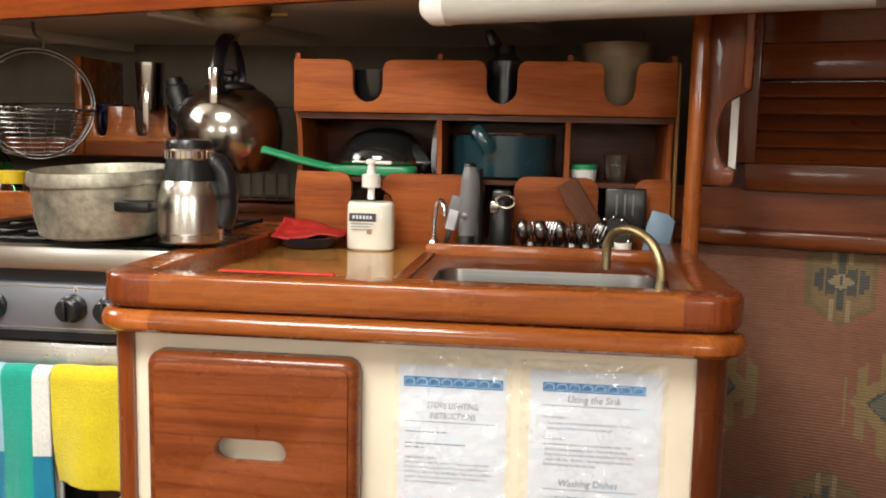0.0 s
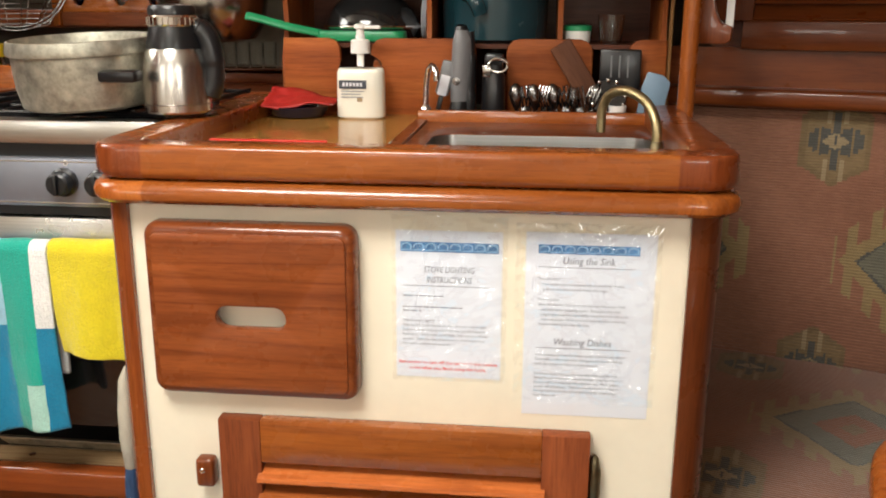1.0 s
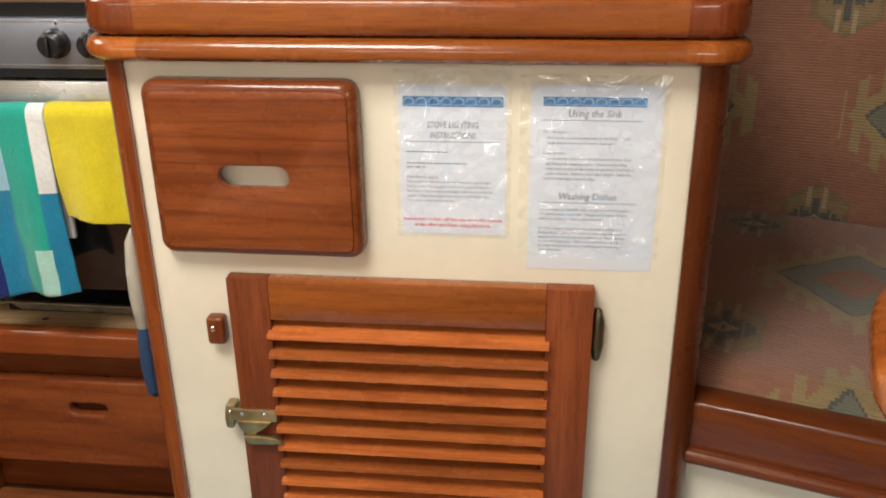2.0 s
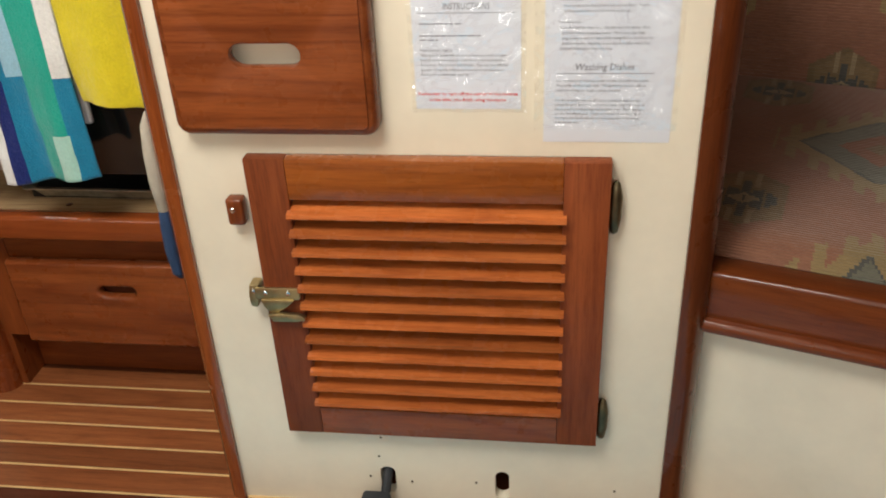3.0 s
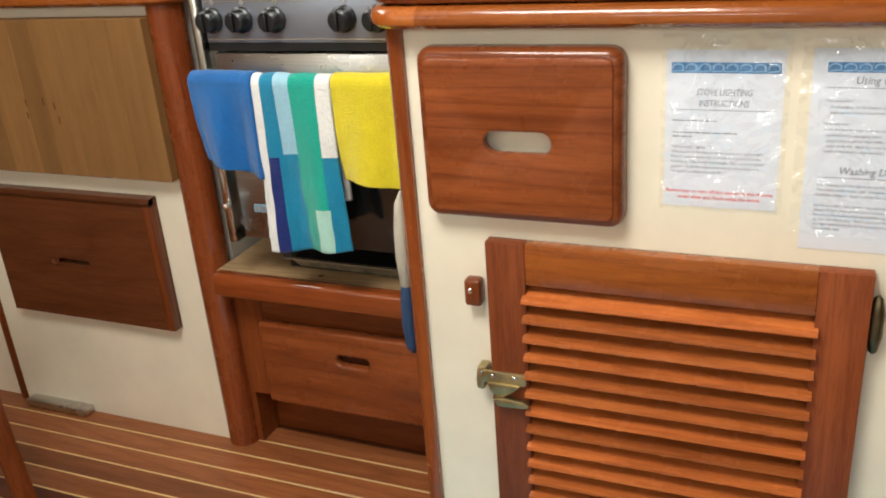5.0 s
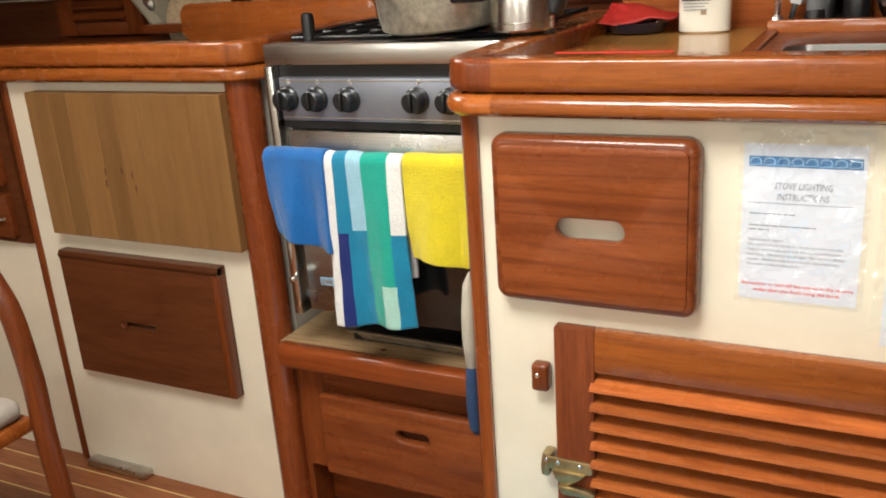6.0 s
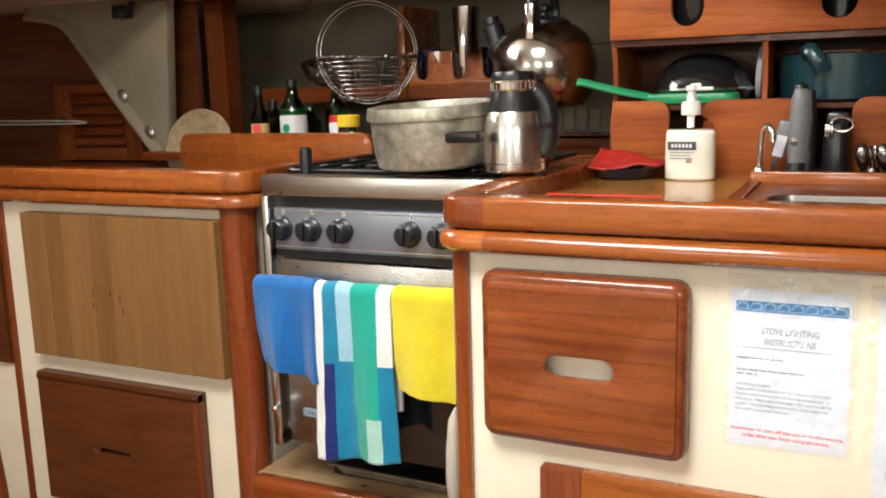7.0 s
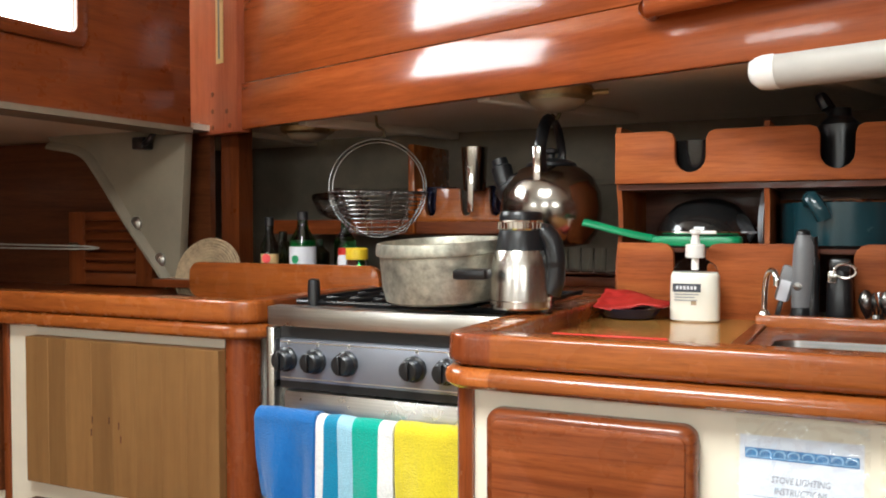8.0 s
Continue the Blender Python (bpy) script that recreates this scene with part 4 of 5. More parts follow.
part("cleat", box(-0.15, -0.11, -0.04, -0.002, 0.362, 0.395, 0.004), black_plastic, kn)

# little louvred cupboard and a cord behind the knee
lv = thing("louvred_cupboard", -1.66, 0.82, 0.94, "small dark louvred cupboard door at the back of the worktop", "cupboard")
part("stile", box(0.0, 0.065, 0, 0.02, 0, 0.21, 0.002), dark_z, lv)
part("stile", box(0.26, 0.32, 0, 0.02, 0, 0.21, 0.002), dark_z, lv)
part("bottom_rail", box(0.065, 0.26, 0, 0.02, 0, 0.035, 0.002), dark_x, lv)
part("top_rail", box(0.065, 0.26, 0, 0.02, 0.185, 0.21, 0.002), dark_x, lv)
part("back", box(0.0, 0.32, 0.02, 0.03, 0, 0.21), sole_dark, lv)
for k in range(5):
    z = 0.182 - k * 0.029
    bm = bmesh.new()
    skin(bm, [[bm.verts.new((x, y, zz)) for y, zz in ((0.016, z), (0.017, z - 0.006), (-0.006, z - 0.024), (-0.008, z - 0.019))] for x in (0.065, 0.26)])
    part("slat", bm, dark_x, lv)
part("hook", lathe([(0.012, 0), (0.012, 0.02), (0.006, 0.026)], 12, (0.03, 0, 0.11), (0, -1, 0)), bronze, lv)
cord = tagged(part("cord", tube(smooth_path([(-2.1, 0.74, 1.06), (-1.8, 0.75, 1.055), (-1.53, 0.77, 1.052), (-1.52, 0.775, 1.045), (-1.8, 0.75, 1.045), (-2.1, 0.74, 1.047)], 4), 0.0026, 6), cord_m), "slack white cord tied to a cupboard hook", "cord")
# darker board here carries the shade under the side locker as colour
wall("recess_back", box(-2.4, -1.165, 0.86, 0.88, 0.93, 1.36), walnut_x, "varnished back of the worktop recess, wood darkened for shade")
wall("hull_frame", box(-1.16, -1.10, 0.90, 0.96, 0.93, 1.38), dark_z, "dark varnished hull frame behind the worktop", "frame")

# fiddle board and shelf behind the worktop
fb_ = tagged(part("fiddle_board", plate(rounded(-1.06, -0.52, 0.935, 1.022, 0.03, 5), 0.655, 0.675, (), bev=0.003), teak_x), "varnished teak fiddle board at the back of the worktop", "fiddle")
bs = tagged(part("back_shelf", box(-1.2, 0.02, 0.675, 1.30, 0.955, 0.975), dark_x), "dark wooden shelf along the hull", "shelf")
part("shelf_lip", box(-0.52, 0.02, 0.86, 0.88, 0.975, 1.005, 0.002), dark_x, bs)
wall("upper_ledge", box(-1.1, -0.30, 1.02, 1.36, 1.085, 1.125, 0.003), dark_x, "dark wooden ledge against the hull", "ledge")
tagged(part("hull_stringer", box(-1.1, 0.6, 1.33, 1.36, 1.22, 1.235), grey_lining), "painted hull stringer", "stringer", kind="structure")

# ---- pot, flask, kettle ----
pot = thing("aluminium_pot", -0.181, 0.272, 0.985, "large dull aluminium pot on the stove, black handle", "pot")
pot.matrix_world = pose(-0.177, 0.272, 0.991, 3.5, 0, -25) @ pose(0, 0, 0, 0, 0, 25)
part("body", lathe([(0.03, 0.0), (0.088, 0.0), (0.094, 0.004), (0.099, 0.03), (0.101, 0.076), (0.106, 0.078), (0.107, 0.084), (0.104, 0.097), (0.101, 0.098), (0.099, 0.09), (0.095, 0.03), (0.088, 0.008), (0.01, 0.006)], 64), alu, pot)
part("handle", box(-0.004, 0.054, -0.013, 0.013, 0.043, 0.059, 0.005), black_plastic, pot, "black handle").matrix_local = pose(0.068, -0.082, 0.0, 0, 0, -8)
part("handle", box(0.0, 0.05, -0.012, 0.012, 0.043, 0.059, 0.005), black_plastic, pot).matrix_local = pose(-0.062, 0.084, 0.0, 0, 0, 126)
flask = thing("coffee_flask", -0.030, 0.245, 0.985, "brushed steel vacuum flask with a black lid and handle", "flask")
part("body", lathe([(0.045, 0.0), (0.0475, 0.003), (0.0475, 0.012), (0.046, 0.013), (0.0475, 0.014), (0.0465, 0.06), (0.043, 0.080), (0.039, 0.090)], 48), steel_z, flask)
part("shoulder", lathe([(0.0392, 0.089), (0.0385, 0.098), (0.0355, 0.112), (0.0335, 0.120)], 40), black_plastic, flask)
collar = part("collar", lathe([(0.033, 0.120), (0.0355, 0.123), (0.0355, 0.133), (0.033, 0.136)], 40), chrome, flask, "bright ribbed collar")
rib = box(-0.0009, 0.0009, -0.0365, -0.035, 0.1225, 0.1335, 0.0004, 1)
for k in range(28):
    ob = part("rib", rib, chrome, collar) if k == 0 else new("rib", ob.data)
    ob.parent = collar
    ob.matrix_local = pose(0, 0, 0, 0, 0, 360 * k / 28)
part("lid", lathe([(0.033, 0.136), (0.0335, 0.144), (0.031, 0.149), (0.010, 0.151)], 36), black_plastic, flask)
part("handle", tube(smooth_path([(0.018, 0.004, 0.120), (0.034, 0.006, 0.118), (0.047, 0.008, 0.102), (0.053, 0.009, 0.070), (0.052, 0.009, 0.040), (0.045, 0.008, 0.022)]), [0.014] * 9 + [0.0165] * 16 + [0.015] * 15 + [0.012], 14, flat=1.0), black_plastic, flask, "thick black handle")
kettle = thing("kettle", -0.137, 0.70, 1.068, "big polished steel kettle hanging from a hook", "kettle")
kb = kettle
part("body", lathe([(0.05, 0.0), (0.080, 0.006), (0.098, 0.035), (0.104, 0.075), (0.101, 0.110), (0.086, 0.142), (0.062, 0.160), (0.050, 0.164)], 56), mirror_steel, kb)
part("lid", lathe([(0.052, 0.164), (0.050, 0.170), (0.036, 0.177), (0.012, 0.181)], 40), black_plastic, kb, "dark lid")
part("lid_knob", lathe([(0.008, 0.180), (0.008, 0.188), (0.014, 0.192), (0.014, 0.199), (0.006, 0.203)], 20), black_plastic, kb)
part("spout", tube(smooth_path([(-0.080, 0.0, 0.100), (-0.100, 0.0, 0.130), (-0.112, 0.0, 0.170), (-0.116, 0.0, 0.182)]), [0.028] * 8 + [0.022] * 8 + [0.017] * 9, 14), black_plastic, kb)
part("handle", tube(smooth_path([(0.0, -0.062, 0.155), (0.0, -0.066, 0.20), (0.0, -0.040, 0.245), (0.0, 0.0, 0.262), (0.0, 0.040, 0.245), (0.0, 0.066, 0.20), (0.0, 0.062, 0.155)]), 0.013, 10, flat=0.6), black_plastic, kb, "black handle")
part("bracket", box(-0.008, 0.008, -0.090, -0.078, 0.105, 0.200, 0.003), chrome, kb, "chrome handle bracket")
part("hinge", box(-0.018, 0.018, -0.100, -0.080, 0.098, 0.114, 0.004), black_plastic, kb)
part("hanging_hook", tube(smooth_path([(0.0, 0.0, 0.270), (0.012, 0.0, 0.262), (0.018, 0.0, 0.280), (0.006, 0.0, 0.300), (0.0, 0.0, 0.312)]), 0.004, 8), bronze, kb)

# wire frying basket hanging from the soffit
wb = thing("wire_basket", -0.635, 0.85, 1.08, "round wire frying basket hanging from a hook", "basket", 24)
R = 0.120


def arc(r, a0, a1, n, fx):
    return [fx(r, radians(a0 + (a1 - a0) * k / n)) for k in range(n + 1)]


for off, rr_ in ((0.0, R), (0.012, R - 0.007)):
    part("hoop", tube(arc(rr_, 0, 360, 48, lambda r, a: (r * math.cos(a), off, 0.122 + r * math.sin(a)))[:-1], 0.0018, 6, closed=True), dull_steel, wb)
bm = bmesh.new()
for turn in (0.0, math.pi):
    tube(arc(0.121, 0, 360, 300, lambda r, a: ((r + 0.0024 * math.cos(50 * a + turn)) * math.cos(a), 0.7 * (r + 0.0024 * math.cos(50 * a + turn)) * math.sin(a), 0.110 + 0.0024 * math.sin(50 * a + turn)))[:-1], 0.0017, 5, bm, closed=True)
part("rim", bm, dull_steel, wb, "twisted wire rim")
for k in range(9):
    zz, rr_ = 0.100 - 0.0105 * k, 0.118 - 0.0058 * k
    part("wire", tube(arc(rr_, 0, 360, 36, lambda r, a: (r * math.cos(a), 0.7 * r * math.sin(a), zz))[:-1], 0.0011, 5, closed=True), dull_steel, wb)
for k in range(12):
    a = 2 * math.pi * (k + 0.5) / 12
    part("rib", tube([(rr_ * math.cos(a), 0.7 * rr_ * math.sin(a), zz) for rr_, zz in ((0.120, 0.108), (0.10, 0.065), (0.070, 0.014), (0.03, 0.006))], 0.0011, 5), dull_steel, wb)
part("hook", tube(smooth_path([(0.0, 0.006, 0.240), (0.014, 0.006, 0.245), (0.016, 0.006, 0.262), (0.0, 0.006, 0.275), (-0.004, 0.006, 0.300)]), 0.0035, 8), bronze, wb)

# mug rack with cups
mr = thing("mug_rack", -0.48, 1.0, 1.12, "varnished wooden mug rack with U-shaped slots", "rack")
ol = [(-0.125, 0.0), (0.125, 0.0), (0.125, 0.085)]
for cx in (0.095, 0.015, -0.085):
    ol += [(cx + 0.018, 0.085)] + [(cx + 0.014 * math.cos(radians(a)), 0.028 - 0.014 * math.sin(radians(a))) for a in (0, 45, 90, 135, 180)] + [(cx - 0.018, 0.085)]
ol += [(-0.125, 0.085)]
part("board", plate(ol, 0.0, 0.015, (), bev=0.002), teak_x, mr)
part("upright", box(-0.145, -0.127, -0.01, 0.20, -0.03, 0.20, 0.002), teak_z, mr)
part("shelf", box(-0.145, 0.16, 0.0, 0.32, -0.03, 0.0), dark_x, mr)


def cup(x, y, z, r, h, mat, label):
    c = thing("cup", x, y, z, label, "cup", 0, "cups in the rack")
    part("body", lathe([(r * 0.78, 0), (r * 0.82, 0.002), (r, h), (r - 0.002, h), (r * 0.78, 0.004), (0.001, 0.004)], 28), mat, c)
    part("handle", tube(smooth_path([(0.0, -r, h * 0.8), (0.0, -r - 0.022, h * 0.72), (0.0, -r - 0.022, h * 0.3), (0.0, -r * 0.86, h * 0.22)]), 0.004, 8), mat, c)
    return c


cup(-0.565, 1.06, 1.125, 0.042, 0.085, navy_enamel, "dark blue enamel cup with a handle")
cup(-0.385, 1.06, 1.125, 0.042, 0.085, navy_enamel, "dark blue enamel cup with a handle")
tumbler = thing("steel_tumbler", -0.430, 0.975, 1.135, "tall polished steel measure hanging in the mug rack", "tumbler")
part("body", lathe([(0.026, 0.060), (0.0275, 0.065), (0.033, 0.168), (0.031, 0.168), (0.025, 0.07)], 32), mirror_steel, tumbler)
part("handle", box(-0.008, 0.008, -0.030, -0.022, 0.008, 0.165, 0.002), chrome, tumbler)

# glasses on the back shelf
for k in range(4):
    g = thing("drinking_glass", -0.180 + 0.03 * k, 0.90, 1.005, "small cut drinking glass on the shelf", "glass", 0, "glasses")
    part("body", lathe([(0.011, 0), (0.0135, 0.002), (0.015, 0.055), (0.0138, 0.055), (0.0125, 0.006), (0.001, 0.005)], 16), glass_m, g)
tagged(part("glass_shelf", box(-0.24, -0.02, 0.86, 0.96, 0.995, 1.005, 0.001), dark_x), "narrow dark shelf for the glasses", "shelf")

# bottles, jar and straw mat behind the fiddle
bt = thing("sauce_bottle", -0.886, 0.75, 0.975, "small dark sauce bottle with a yellow label", "bottle")
part("body", lathe([(0.020, 0), (0.022, 0.004), (0.022, 0.085), (0.010, 0.115), (0.010, 0.135)], 24), dark_glass, bt)
part("cap", lathe([(0.011, 0.135), (0.011, 0.155), (0.009, 0.157)], 20), black_plastic, bt)
part("label", lathe([(0.0224, 0.030), (0.0224, 0.066)], 24, cap=False), holly, bt, "yellow paper label")
part("label_badge", lathe([(0.011, 0), (0.011, 0.0006), (0.005, 0.0008)], 18, (0.006, -0.0216, 0.055), (0.28, -0.96, 0)), red_ink, bt)
bt = thing("juice_bottle", -0.787, 0.75, 0.975, "green glass juice bottle with a white label", "bottle")
part("body", lathe([(0.030, 0), (0.032, 0.004), (0.032, 0.10), (0.014, 0.130), (0.012, 0.150)], 28), green_glass, bt)
part("contents", lathe([(0.028, 0.004), (0.0295, 0.006), (0.0295, 0.095)], 24), green_plastic, bt)
part("cap", lathe([(0.0135, 0.150), (0.0135, 0.168), (0.011, 0.170)], 20), black_plastic, bt)
part("label", lathe([(0.0324, 0.03), (0.0324, 0.085)], 28, cap=False), paper_m, bt, "white label with a green fruit")
part("label_fruit", lathe([(0.010, 0), (0.010, 0.0006), (0.004, 0.0008)], 18, (0.0, -0.0320, 0.055), (0.0, -1, 0)), green_plastic, bt)
jr = thing("spice_jar", -0.640, 0.76, 0.975, "low jar with a yellow lid", "jar")
part("body", lathe([(0.024, 0), (0.026, 0.003), (0.026, 0.05), (0.023, 0.056)], 24), glass_m, jr)
part("lid", lathe([(0.0265, 0.056), (0.0265, 0.080), (0.024, 0.083)], 24), yellow_plastic, jr, "bright yellow lid")
jr = thing("spice_jar", -0.685, 0.78, 0.975, "small jar with a red and white label", "jar")
part("body", lathe([(0.016, 0), (0.018, 0.003), (0.018, 0.06), (0.015, 0.066)], 20), paper_m, jr)
part("lid", lathe([(0.0175, 0.066), (0.0175, 0.080), (0.015, 0.082)], 20), red_stick, jr, "red lid")
for bx, by, bh, mt in ((-0.735, 0.86, 0.15, green_glass), (-0.94, 0.88, 0.12, dark_glass), (-0.84, 0.90, 0.10, dark_glass)):
    b2 = thing("bottle", bx, by, 0.975, "dim glass bottle at the back of the shelf", "bottle", 0, "bottles on the shelf")
    part("body", lathe([(0.026, 0), (0.028, 0.004), (0.028, bh * 0.65), (0.012, bh * 0.8), (0.011, bh)], 20), mt, b2)
sm = thing("straw_mat", -1.06, 0.72, 0.955, "round coiled straw mat leaning behind the fiddle", "mat")
turns = [(0.006 + 0.0083 * k / 40) for k in range(480)]
bm = tube([(r * math.cos(2 * math.pi * k / 40), 0.02 * math.sin(2 * math.pi * k / 40) + 0.006, 0.03 + 0.9 * r * math.sin(2 * math.pi * k / 40)) for k, r in enumerate(turns)], 0.0052, 6)
part("coil", bm, straw, sm)
bg = thing("plastic_bag", -0.86, 1.06, 1.125, "crumpled clear plastic bag on the ledge", "bag")
bm = bmesh.new()
bmesh.ops.create_icosphere(bm, subdivisions=3, radius=0.06)
for v in bm.verts:
    v.co = Vector((v.co.x * 1.5, v.co.y, v.co.z * 0.7 + 0.04)) * (1 + 0.35 * noise.noise(v.co * 25))
part("film", bm, film_m, bg)

# ---- plate rack behind the sink ----
rk = thing("plate_rack", 0.368, 0.58, 0.945, "varnished teak plate and pan rack with rounded notches", "rack")
X = 0.368


def notch(cx, zt, zb, w, r):
    """Points of a U cut in a top edge, from right to left, with eased lips."""
    out = [(cx + w + r, zt), (cx + w + r * 0.3, zt - r * 0.3), (cx + w, zt - r)]
    for k in range(9):
        a = radians(180 * k / 8)
        out.append((cx + w * math.cos(a), zb + w - w * math.sin(a)))
    out += [(cx - w, zt - r), (cx - w - r * 0.3, zt - r * 0.3), (cx - w - r, zt)]
    return out


upper = [(-0.340, 0.243), (0.340, 0.243), (0.340, 0.337)]
for cx in (0.610 - X, 0.405 - X, 0.164 - X):
    upper += notch(cx, 0.337, 0.262, 0.027, 0.016)
upper += [(-0.340, 0.337)]
part("upper_board", plate(upper, 0.0, 0.016, (), bev=0.002), satin_x, rk)


def lobed(x0, x1, left, right):
    r, out = 0.022, [(x0, 0.0), (x1, 0.0)]
    out += [(x1 - r + r * math.cos(radians(a)), 0.135 - r + r * math.sin(radians(a))) for a in (0, 30, 60, 90)] if right else [(x1, 0.135)]
    out += [(x0 + r - r * math.sin(radians(a)), 0.135 - r + r * math.cos(radians(a))) for a in (0, 30, 60, 90)] if left else [(x0, 0.135)]
    return out


for x0, x1, l, r in ((-0.335, -0.232, False, True), (-0.176, 0.011, True, True), (0.064, 0.213, True, True), (0.274, 0.338, True, False)):
    part("lower_board", plate(lobed(x0, x1, l, r), 0.0, 0.014, (), bev=0.002), satin_x, rk)
part("sill", box(-0.338, 0.338, 0.0, 0.014, -0.015, 0.002), satin_x, rk)
for dx in (-0.337, -0.076, 0.156, 0.335):
    edge_c = [(0.016, 0.0), (0.012, 0.03), (0.012, 0.10), (0.030, 0.135), (0.034, 0.16), (0.030, 0.20), (0.016, 0.243), (0.016, 0.349), (0.22, 0.349), (0.22, 0.0)]
    part("divider", plate(edge_c, dx - 0.0045, dx + 0.0045, (), "yz"), satin_z, rk)
# inside boards in near-black wood: the compartments' shade is put into the colour
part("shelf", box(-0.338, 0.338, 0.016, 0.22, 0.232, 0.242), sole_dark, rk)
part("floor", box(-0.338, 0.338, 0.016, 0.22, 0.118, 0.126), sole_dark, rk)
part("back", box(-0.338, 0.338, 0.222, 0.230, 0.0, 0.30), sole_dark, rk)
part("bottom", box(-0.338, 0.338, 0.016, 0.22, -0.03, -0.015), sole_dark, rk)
part("end_strip", box(0.340, 0.344, -0.008, 0.008, 0.0, 0.335), maple_m, rk, "narrow pale strip")

# pans and things in the rack
pan = thing("lidded_pan", 0.175, 0.69, 1.072, "black enamel pan with a domed glass lid", "pan")
part("body", lathe([(0.07, 0.0), (0.083, 0.006), (0.088, 0.022), (0.084, 0.022), (0.07, 0.006)], 40), black_gloss, pan)
part("lid", lathe([(0.089, 0.022), (0.089, 0.028), (0.078, 0.055), (0.055, 0.078), (0.03, 0.088), (0.005, 0.091)], 44), black_gloss, pan)
part("lid_rim", tube([(0.089 * math.cos(a), 0.089 * math.sin(a), 0.026) for a in (2 * math.pi * k / 44 for k in range(44))], 0.003, 6, closed=True), chrome, pan)
sp_ = thing("green_spatula", 0.10, 0.605, 1.075, "bright green plastic spatula lying across the rack", "spatula")
part("handle", tube(smooth_path([(-0.134, -0.02, 0.042), (-0.120, -0.02, 0.040), (-0.06, -0.012, 0.024), (-0.005, 0.0, 0.012)]), [0.0082] * 25, 10, flat=0.6), green_plastic, sp_)
part("blade", plate(rounded(-0.012, 0.150, -0.016, 0.040, 0.022, 5), -0.002, 0.017, (), "xy", 0.005), green_plastic, sp_)
tp = thing("teal_pot", 0.405, 0.695, 1.071, "dark teal enamel pot with a steel rim", "pot")
part("body", lathe([(0.085, 0.0), (0.095, 0.006), (0.098, 0.082), (0.094, 0.082), (0.09, 0.01), (0.01, 0.008)], 48), teal_enamel, tp)
part("steel_rim", tube([(0.098 * math.cos(a), 0.098 * math.sin(a), 0.083) for a in (2 * math.pi * k / 48 for k in range(48))], 0.0028, 6, closed=True), chrome, tp)
part("handle", tube(smooth_path([(-0.045, -0.088, 0.082), (-0.042, -0.11, 0.088), (-0.028, -0.118, 0.070), (-0.02, -0.112, 0.052)]), 0.013, 10, flat=0.8), teal_enamel, tp)
for bx, by, bz, r0, h in ((0.61, 0.67, 1.187, 0.055, 0.125),):
    bw = thing("bowl_stack", bx, by, bz, "stack of pale stoneware bowls in the rack", "bowls")
    for k in range(4):
        part("bowl", lathe([(0.030, 0.0), (0.034, 0.002), (0.050 + 0.004 * k, 0.03), (0.060 + 0.002 * k, 0.055), (0.056 + 0.002 * k, 0.055), (0.03, 0.006), (0.002, 0.004)], 36, (0, 0, 0.026 * k)), ceramic, bw)
bw = thing("dark_bowl", 0.164, 0.67, 1.187, "dark ribbed bowl standing in the rack", "bowl")
part("body", lathe([(0.03, 0), (0.045, 0.01), (0.055, 0.04), (0.058, 0.08), (0.053, 0.08), (0.04, 0.015), (0.002, 0.01)], 32), black_gloss, bw)
bw = thing("dark_jug", 0.405, 0.67, 1.187, "dark plastic jug standing in the rack", "jug")
part("body", lathe([(0.03, 0), (0.036, 0.004), (0.036, 0.10), (0.020, 0.115), (0.018, 0.13)], 24), black_plastic, bw)
part("handle", tube(smooth_path([(-0.01, 0.0, 0.12), (-0.03, -0.015, 0.150), (-0.02, -0.02, 0.128)]), 0.010, 8), black_plastic, bw)
gj = thing("glass_jug", 0.615, 0.655, 1.071, "clear glass measure in the rack", "jug")
part("body", lathe([(0.018, 0), (0.020, 0.003), (0.024, 0.05), (0.022, 0.05), (0.018, 0.006), (0.001, 0.005)], 24), glass_m, gj)
gt = thing("green_tub", 0.555, 0.66, 1.071, "small tub with a green lid", "tub")
part("body", lathe([(0.022, 0), (0.024, 0.004), (0.025, 0.022)], 24), white_plastic, gt)
part("lid", lathe([(0.0262, 0.022), (0.0262, 0.030), (0.022, 0.032)], 24), green_plastic, gt)
wp = thing("paper_plates", 0.278, 0.66, 1.071, "white paper plates standing against the divider", "plates")
for k in range(3):
    part("plate", lathe([(0.055, 0.0), (0.05, 0.003), (0.036, 0.005), (0.002, 0.005)], 30, (0.004 - k * 0.003, 0.04, 0.056), (-1, 0, 0.06)), paper_m, wp)

# ---- on the worktop and in the trough ----
soap = thing("soap_bottle", 0.185, 0.520, 0.947, "clear pump bottle of creamy white hand soap", "soap bottle")


def oval(levels, depth=0.62, seg=40):
    bm = bmesh.new()
    rings = []
    for r, z in levels:
        rings.append([bm.verts.new((math.copysign(abs(math.cos(a)) ** 0.8, math.cos(a)) * r, math.copysign(abs(math.sin(a)) ** 0.8, math.sin(a)) * r * (depth if r > 0.016 else 1), z)) for a in (2 * math.pi * k / seg for k in range(seg))])
    skin(bm, rings)
    return bm


part("soap_fill", oval([(0.036, 0.0), (0.0415, 0.003), (0.0417, 0.05), (0.0408, 0.078), (0.036, 0.084)]), soap_m, soap, "bottle filled with creamy soap")
part("bottle_neck", oval([(0.0406, 0.0785), (0.034, 0.097), (0.018, 0.108), (0.0155, 0.112)]), soap_clear, soap, "clear bottle shoulder").visible_shadow = False
part("collar", lathe([(0.0165, 0.110), (0.0165, 0.131), (0.013, 0.133)], 28), white_plastic, soap)
